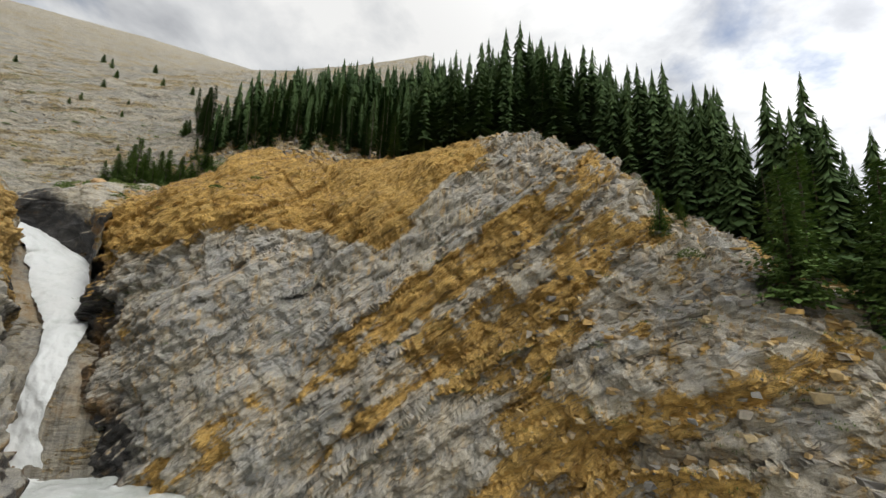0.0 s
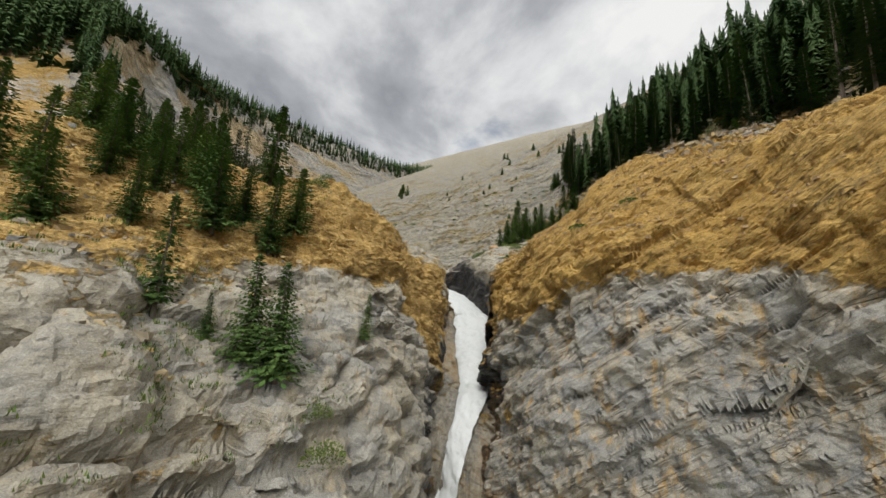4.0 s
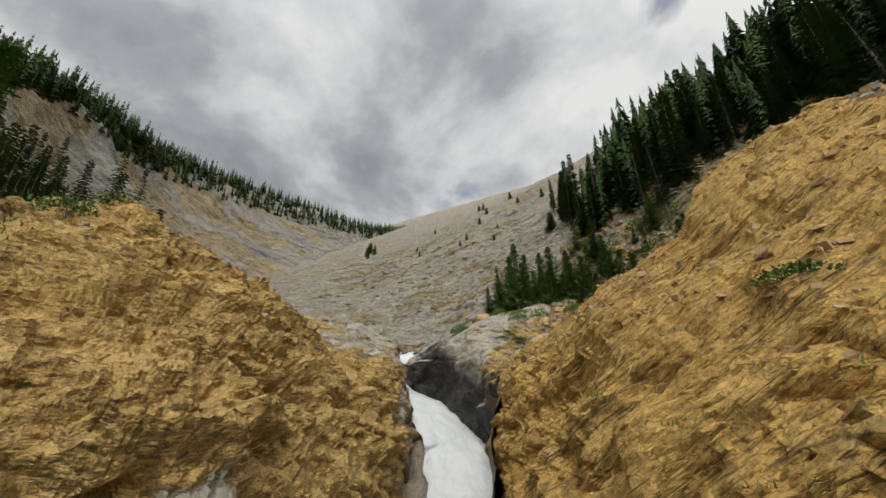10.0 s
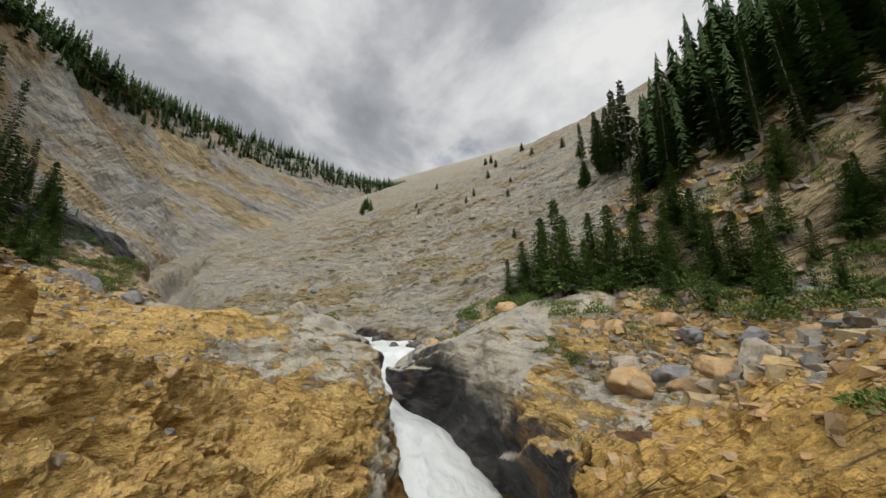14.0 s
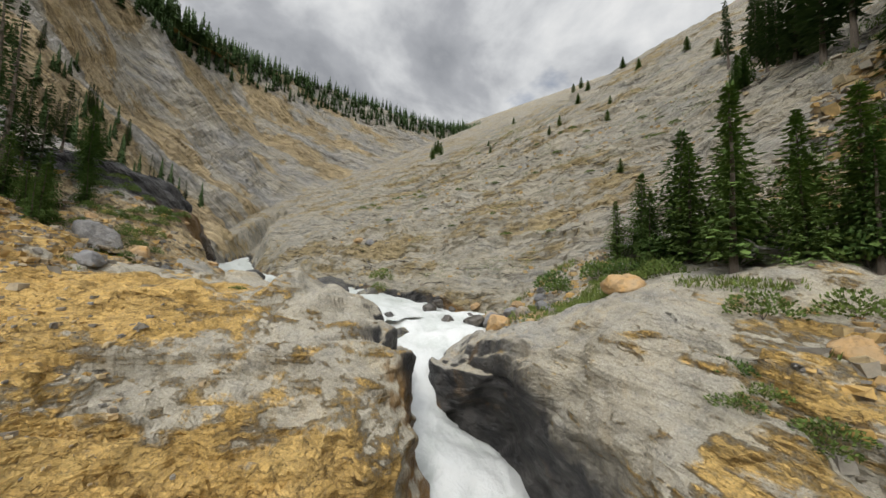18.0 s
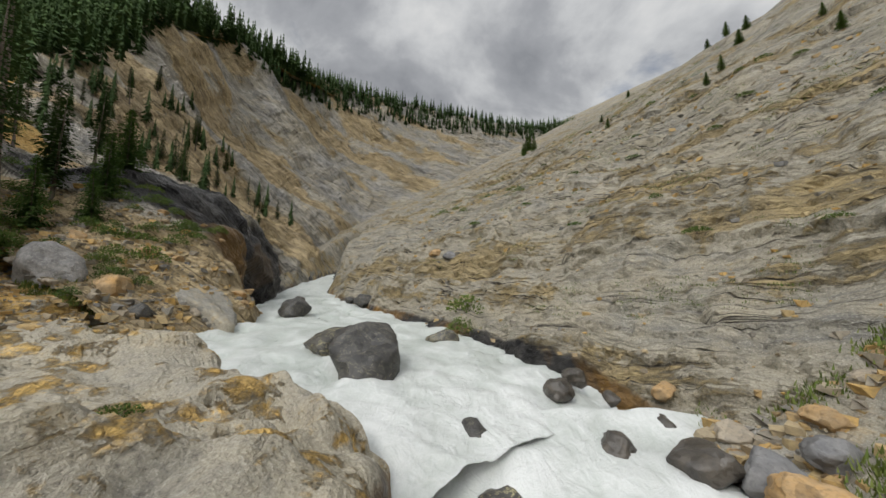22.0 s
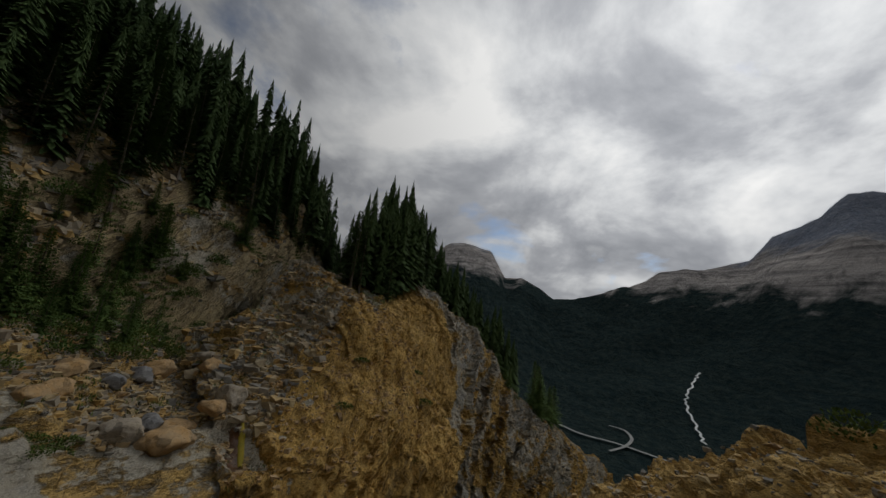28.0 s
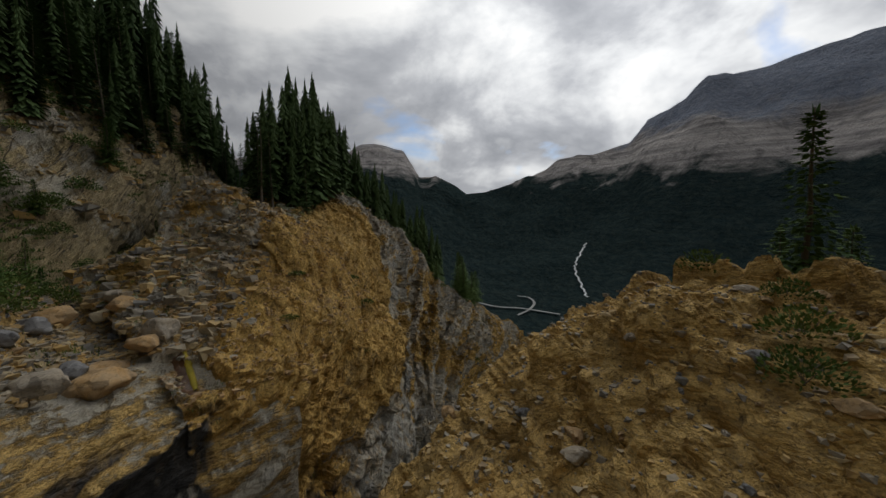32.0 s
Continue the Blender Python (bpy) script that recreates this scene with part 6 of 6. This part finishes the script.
rubble("hill_rubble", SLOPE_G, 15000, lambda x, y, z: smooth(x, -44, -40) * (1 - smooth(x, -8, -2)) * smooth(y, 44, 48) * (1 - smooth(y, 56, 60)), (0.08, 0.5), RUBBLE, "stones on the slope below the spruces", 11)
rubble("shore_rubble", RIGHT_G, 900, lambda x, y, z: smooth(-x, 48, 50) * smooth(y, 41.5, 43), (0.06, 0.3), RUBBLE, "broken stones along the shore", 12)


# ---- shrubs and turf ----
def shrub_mesh(seed, leaves, flat):
    r = random.Random(seed)
    v, f = [], []
    for _ in range(leaves):
        a, t = r.uniform(0, 6.28), r.random() ** 0.6
        c = Vector((t * math.cos(a), t * math.sin(a), (1 - t * t) ** 0.5 * r.uniform(0.15, 1.0) * flat))
        d = (c + Vector((r.gauss(0, 0.5), r.gauss(0, 0.5), r.uniform(0, 0.8)))).normalized()
        s = d.cross(Vector((r.gauss(0, 1), r.gauss(0, 1), r.gauss(0, 1)))).normalized()
        l, w = r.uniform(0.10, 0.2), r.uniform(0.03, 0.06)
        n = len(v)
        v += [tuple(c), tuple(c + d * l * 0.5 + s * w), tuple(c + d * l), tuple(c + d * l * 0.5 - s * w)]
        f.append((n, n + 1, n + 2, n + 3))
    return soup(v, f, SHRUB, "foliage")


SHRUBS = [shrub_mesh(k, 420, 0.9 if k < 2 else 0.45) for k in range(4)]


def stem_mesh(seed):
    r = random.Random(seed)
    v, f = [], []
    for _ in range(9):
        a, l = r.uniform(0, 6.28), r.uniform(0.5, 0.9)
        tip = Vector((0.6 * l * math.cos(a), 0.6 * l * math.sin(a), l))
        n = len(v)
        v += [(0.015, 0, -0.1), (-0.01, 0.012, -0.1), (-0.01, -0.012, -0.1), tuple(tip)]
        f += [(n, n + 1, n + 3), (n + 1, n + 2, n + 3), (n + 2, n, n + 3)]
    return soup(v, f, BARK, "stem")


STEMS = stem_mesh(3)


def shrub(x, y, z, s, kind, label, group):
    root = new("shrub")
    root.matrix_basis = Matrix.Translation((x, y, z - 0.05 * s)) @ Matrix.Rotation(x * 7.1, 4, "Z") @ Matrix.Diagonal((s, s, s, 1))
    for part_name, me in (("foliage", SHRUBS[kind]), ("stem", STEMS)):
        new(part_name, me).parent = root
    return tagged(root, label, "shrub", group)


for n, (bx, by, bs, bk) in enumerate(((-51.4, 45.8, 1.2, 0), (-50.5, 45.5, 0.9, 1), (-48.5, 46.4, 1.0, 0), (-47.2, 46.6, 0.9, 1), (-46.0, 47.0, 0.9, 0), (-44.6, 45.4, 0.8, 1), (-49.4, 47.0, 0.8, 0), (-68.0, 38.8, 1.2, 1), (-67.2, 38.4, 0.9, 0), (-43.6, 44.6, 0.7, 0), (-40.0, 43.2, 0.8, 0), (-38.6, 44.2, 0.8, 1), (-38.0, 41.0, 0.55, 2), (-39.2, 40.4, 0.5, 2), (-21.7, 15.6, 0.9, 0), (-22.2, 15.2, 0.7, 1), (-36.0, 45.6, 0.8, 0), (-34.6, 47.6, 0.8, 1), (-32.4, 48.2, 0.7, 0), (-65.1, 21.7, 0.55, 1), (-64.8, 20.4, 0.5, 0), (-36.5, 16.5, 0.9, 0), (-38.0, 17.4, 0.8, 1), (-24.8, 35.6, 0.6, 2), (-28.6, 34.8, 0.55, 2), (-21.0, 31.5, 0.7, 2), (-18.2, 33.0, 0.6, 2), (-5.5, 22.6, 0.9, 0), (16.6, 22.0, 0.8, 0), (13.0, 16.0, 1.1, 1), (-52.6, 30.2, 0.35, 2), (-49.8, 29.4, 0.35, 2))):
    shrub(bx, by, ground(bx, by), bs, bk, "bright green leafy shrub in a crack of the rock", "shrubs")

r = random.Random(77)
for n in range(46):
    bx, by = r.uniform(-96, -54), r.uniform(39, 66)
    if stream_at(np.array([bx]), np.array([by]))[0] > 7.5:
        shrub(bx, by, ground(bx, by), r.uniform(0.25, 0.6), r.choice((1, 2, 3)), "low green shrub on a ledge of the slope", "slope shrubs")
for bx, by, bs in ((-40.6, 41.3, 0.5), (-39.8, 41.2, 0.6), (-39.0, 41.0, 0.5), (-38.2, 41.0, 0.55), (-37.3, 40.9, 0.45)):
    shrub(bx, by, ground(bx, by, 0.3) - 0.1, bs, 2, "low green plants in the crevice of the bench", "crevice plants")
for n in range(90):
    bx, by = r.uniform(-41, -17), r.uniform(43.5, 53.5)
    if by < 44.5 + 0.28 * max(0, bx + 36) or (bx < -38 and by < 46):
        continue
    shrub(bx, by, ground(bx, by), r.uniform(0.45, 1.15), r.choice((0, 0, 1, 1, 2)), "dense green shrub among the stones of the hill", "hill shrubs")
for n in range(34):
    bx, by = r.uniform(-40, -14), r.uniform(46.5, 53)
    if by > 45.5 + 0.25 * max(0, bx + 36):
        plant(r.choice(("near_a", "near_b", "near_c")), bx, by, ground(bx, by), r.uniform(1.8, 4.6), "small green spruce among the stones of the bench", "stony bench spruces", r.uniform(0, 6.28), (r.uniform(-3, 3), r.uniform(-3, 3)))
for bx, by, bs in ((-66.2, 19.5, 0.6), (-68.0, 18.2, 0.7), (-70.0, 19.0, 0.6), (-65.3, 17.4, 0.5), (-72.5, 17.0, 0.8), (-61.8, 21.4, 0.4), (-43.4, 20.0, 0.7), (-42.4, 18.8, 0.8), (-46.0, 16.6, 0.9), (-41.0, 17.6, 0.6)):
    shrub(bx, by, ground(bx, by), bs, 1, "green leafy shrub on the stony bank", "bank shrubs")

for n in range(100):
    bx, by = r.uniform(-74, -50), r.uniform(7, 21)
    if by < 16.5 or bx < -63:
        shrub(bx, by, ground(bx, by), r.uniform(0.35, 1.0), r.choice((0, 1, 1, 2)), "dark leafy shrub under the spruces of the bench", "undergrowth")


def turf(name, g, count, test, size, label, seed):
    r = np.random.RandomState(seed)
    p = g.reshape(-1, 3)
    area = np.linalg.norm(np.cross(np.gradient(g, axis=0), np.gradient(g, axis=1)), axis=2).reshape(-1)
    patch = smooth(fbm(p * (0.3, 0.3, 0.5), 3, seed), 0.30, 0.55)
    w = area * patch * np.clip(test(p[:, 0], p[:, 1], p[:, 2]), 0, 1)
    c = np.repeat(p[r.choice(len(p), size=count, p=w / w.sum())], 14, axis=0)
    m = len(c)
    c = c + r.normal(0, 1, (m, 3)) * (0.22, 0.22, 0.02)
    a = r.uniform(0, 6.28, m)
    h = r.uniform(*size, m)
    lean = np.stack([np.cos(a), np.sin(a), 0 * a], 1)
    side = np.stack([-np.sin(a), np.cos(a), 0 * a], 1) * (0.16 * h)[:, None]
    up = np.array([0, 0, 1.0])
    v = np.stack([c - side, c + side, c + lean * (0.45 * h)[:, None] + up * h[:, None]], 1).reshape(-1, 3)
    me = bpy.data.meshes.new(name)
    me.vertices.add(len(v))
    me.vertices.foreach_set("co", v.reshape(-1))
    me.loops.add(3 * m)
    me.loops.foreach_set("vertex_index", np.arange(3 * m, dtype=np.int32))
    me.polygons.add(m)
    me.polygons.foreach_set("loop_start", np.arange(0, 3 * m, 3, dtype=np.int32))
    me.update(calc_edges=True)
    me.materials.append(TURF)
    return tagged(new(name, me), label, "grass", kind="stuff")


TURF = foliage("alpine_turf", (0.06, 0.12, 0.025), (0.17, 0.19, 0.05))
turf("slope_turf", SLOPE_G, 5200, lambda x, y, z: smooth(-x, 42, 50) * (1 - smooth(-x, 110, 130)) * smooth(y, 36, 38) * (1 - smooth(y, 78, 95)), (0.04, 0.12), "tufts of grass and herbs on the ledges of the slope", 21)
turf("bench_turf", RIGHT_G, 1700, lambda x, y, z: smooth(y, 42, 44), (0.08, 0.22), "grass under the spruces of the bench", 22)
turf("hill_turf", SLOPE_G, 7000, lambda x, y, z: smooth(x, -46, -40) * (1 - smooth(x, 6, 12)) * smooth(y, 46, 49) * (1 - smooth(y, 64, 70)), (0.08, 0.25), "grass among the stones below the spruces", 23)
turf("ledge_turf", LEFT_G, 1300, lambda x, y, z: (1 - smooth(y, 15, 18)) * smooth(z, 15, 18), (0.06, 0.2), "grass on the ledges", 24)
turf("wall_turf", WALL_G, 1500, lambda x, y, z: smooth(x, -2, 6) + 0.25, (0.05, 0.15), "grass in the joints of the wall", 25)
turf("gravel_turf", LEFT_G, 2600, lambda x, y, z: smooth(-x, 47, 50) * (1 - smooth(y, 20, 24)), (0.06, 0.22), "dark herbs between the stones of the bench", 26)


# ---- the uprooted dead tree in the clump ----
def dead_tree():
    r = random.Random(8)
    root = new("dead_tree")
    root.matrix_basis = Matrix.Translation((-41.6, 46.4, ground(-41.6, 46.4) + 0.25))

    def limb(a, b, r0, r1, bend):
        v, f, k, m = [], [], 5, 6
        d = (b - a).normalized()
        s = d.cross(Vector((0.3, 0.2, 1))).normalized()
        t = d.cross(s)
        for j in range(m):
            u = j / (m - 1)
            c = a.lerp(b, u) + s * bend * math.sin(u * 3.1) + t * bend * 0.6 * math.sin(u * 5)
            for i in range(k):
                q = 6.283 * i / k
                v.append(tuple(c + (s * math.cos(q) + t * math.sin(q)) * (r0 + (r1 - r0) * u)))
        for j in range(m - 1):
            for i in range(k):
                f.append((j * k + i, j * k + (i + 1) % k, (j + 1) * k + (i + 1) % k, (j + 1) * k + i))
        return v, f

    v, f = limb(Vector((0, 0, 0.6)), Vector((1.8, 1.2, 0.5)), 0.16, 0.08, 0.05)
    new("trunk", soup(v, f, DEADWOOD, "trunk")).parent = root
    for k in range(16):
        a = r.uniform(-1.3, 1.3) + 3.6
        tip = Vector((0.85 * math.cos(a) * r.uniform(0.6, 1.1), 0.85 * math.sin(a) * r.uniform(0.6, 1.1), r.uniform(-0.1, 1.2)))
        v, f = limb(Vector((0, 0, 0.65)), tip, 0.05, 0.012, r.uniform(-0.12, 0.12))
        new("root", soup(v, f, DEADWOOD, "root")).parent = root
    return tagged(root, "bleached uprooted dead tree with bare grey roots", "tree")


dead_tree()


# ---- the runnel with yellow moss ----
MOSS = plain("yellow_moss", (0.42, 0.30, 0.015), (0.30, 0.26, 0.03), 5.0, 0.8, 0.05)
RUST = plain("rust_stained_rock", (0.15, 0.065, 0.02), (0.06, 0.035, 0.02), 2.5, 0.4, 0.06, None, 3.0)


def patch(name, x, y, dx, dy, along, across, mat, label, cat, seed):
    g = np.zeros((26, 12, 3))
    for i in range(26):
        for j in range(12):
            u, w = i / 25 - 0.5, (j / 11 - 0.5) * (1 - 1.6 * (i / 25 - 0.5) ** 2)
            px, py = x + dx * u * along - dy * w * across, y + dy * u * along + dx * w * across
            g[i, j] = (px, py, 0)
    for i in range(26):
        for j in range(12):
            g[i, j, 2] = ground(g[i, j, 0], g[i, j, 1], 0.3) + (0.10 if cat == "moss" else 0.04) - 0.3 * (abs(j / 5.5 - 1) ** 3)
    return tagged(grid_mesh(name, g, {}, mat, True), label, cat, kind="stuff")


patch("rusty_runnel", -33.0, 37.9, -0.72, -0.69, 3.0, 1.0, RUST, "wet rust-brown streak on the rock below the boulders", "rock stain", 1)
patch("moss", -32.7, 37.9, -0.72, -0.69, 1.9, 0.42, MOSS, "bright yellow moss in the wet runnel", "moss", 2)


# ---- road and streams in the far valley ----
def far_z(az, r):
    a = np.radians(np.linspace(0, 360, FAR_G.shape[0]))
    x, y = FAR_G[..., 0] + 45, FAR_G[..., 1] - 28
    i = int(np.argmin(np.abs(a - radians(az))))
    return float(np.interp(r, np.hypot(x[i], y[i]), FAR_G[i, :, 2]))


def far_point(az, el):
    for r in np.arange(300, 3600, 6.0):
        if 36 + r * math.tan(radians(el)) < far_z(az, r):
            break
    return (-45 - math.sin(radians(az)) * r, 28 + math.cos(radians(az)) * r, far_z(az, r))


def far_ribbon(name, marks, width, mat, label, cat, wiggle):
    pts = np.array([far_point(*m) for m in marks])
    c = spline(pts, [10] * (len(pts) - 1))
    way = np.gradient(c[:, :2], axis=0)
    way /= np.linalg.norm(way, axis=1, keepdims=True) + 1e-9
    side = np.stack([-way[:, 1], way[:, 0]], 1)
    c[:, :2] += side * (wiggle * np.sin(np.arange(len(c)) * 1.7) + 0.6 * wiggle * np.sin(np.arange(len(c)) * 0.9))[:, None]
    g = np.stack([np.column_stack([c[:, :2] + side * k * width, c[:, 2] + 7.0]) for k in (-0.5, 0, 0.5)], 1)
    return tagged(grid_mesh(name, g, {}, mat, True), label, cat, kind="structure")


ASPHALT = plain("pale_road", (0.30, 0.31, 0.30), (0.40, 0.40, 0.38), 0.05, 0.9, 0.1)
RAPIDS = plain("far_white_water", (0.75, 0.78, 0.78), (0.55, 0.60, 0.60), 0.1, 0.6, 0.1)
far_ribbon("road_valley", [(268.5, -10.7), (262.9, -12.9), (256.7, -14.4), (251.8, -14.5), (245.8, -14.9)], 13.0, ASPHALT, "pale road along the dark valley floor", "road", 0.0)
far_ribbon("road_bend", [(252.7, -12.5), (250.8, -12.7), (249.9, -13.5), (250.6, -14.6), (252.5, -15.7)], 10.0, ASPHALT, "pale road bend in the dark valley", "road", 0.0)
far_ribbon("water_far_stream", [(242.6, -3.6), (242.9, -4.4), (243.8, -6.5), (243.9, -8), (242.7, -10.5), (242, -11.9)], 7.0, RAPIDS, "white mountain stream running down the wooded slope", "stream", 4.0)
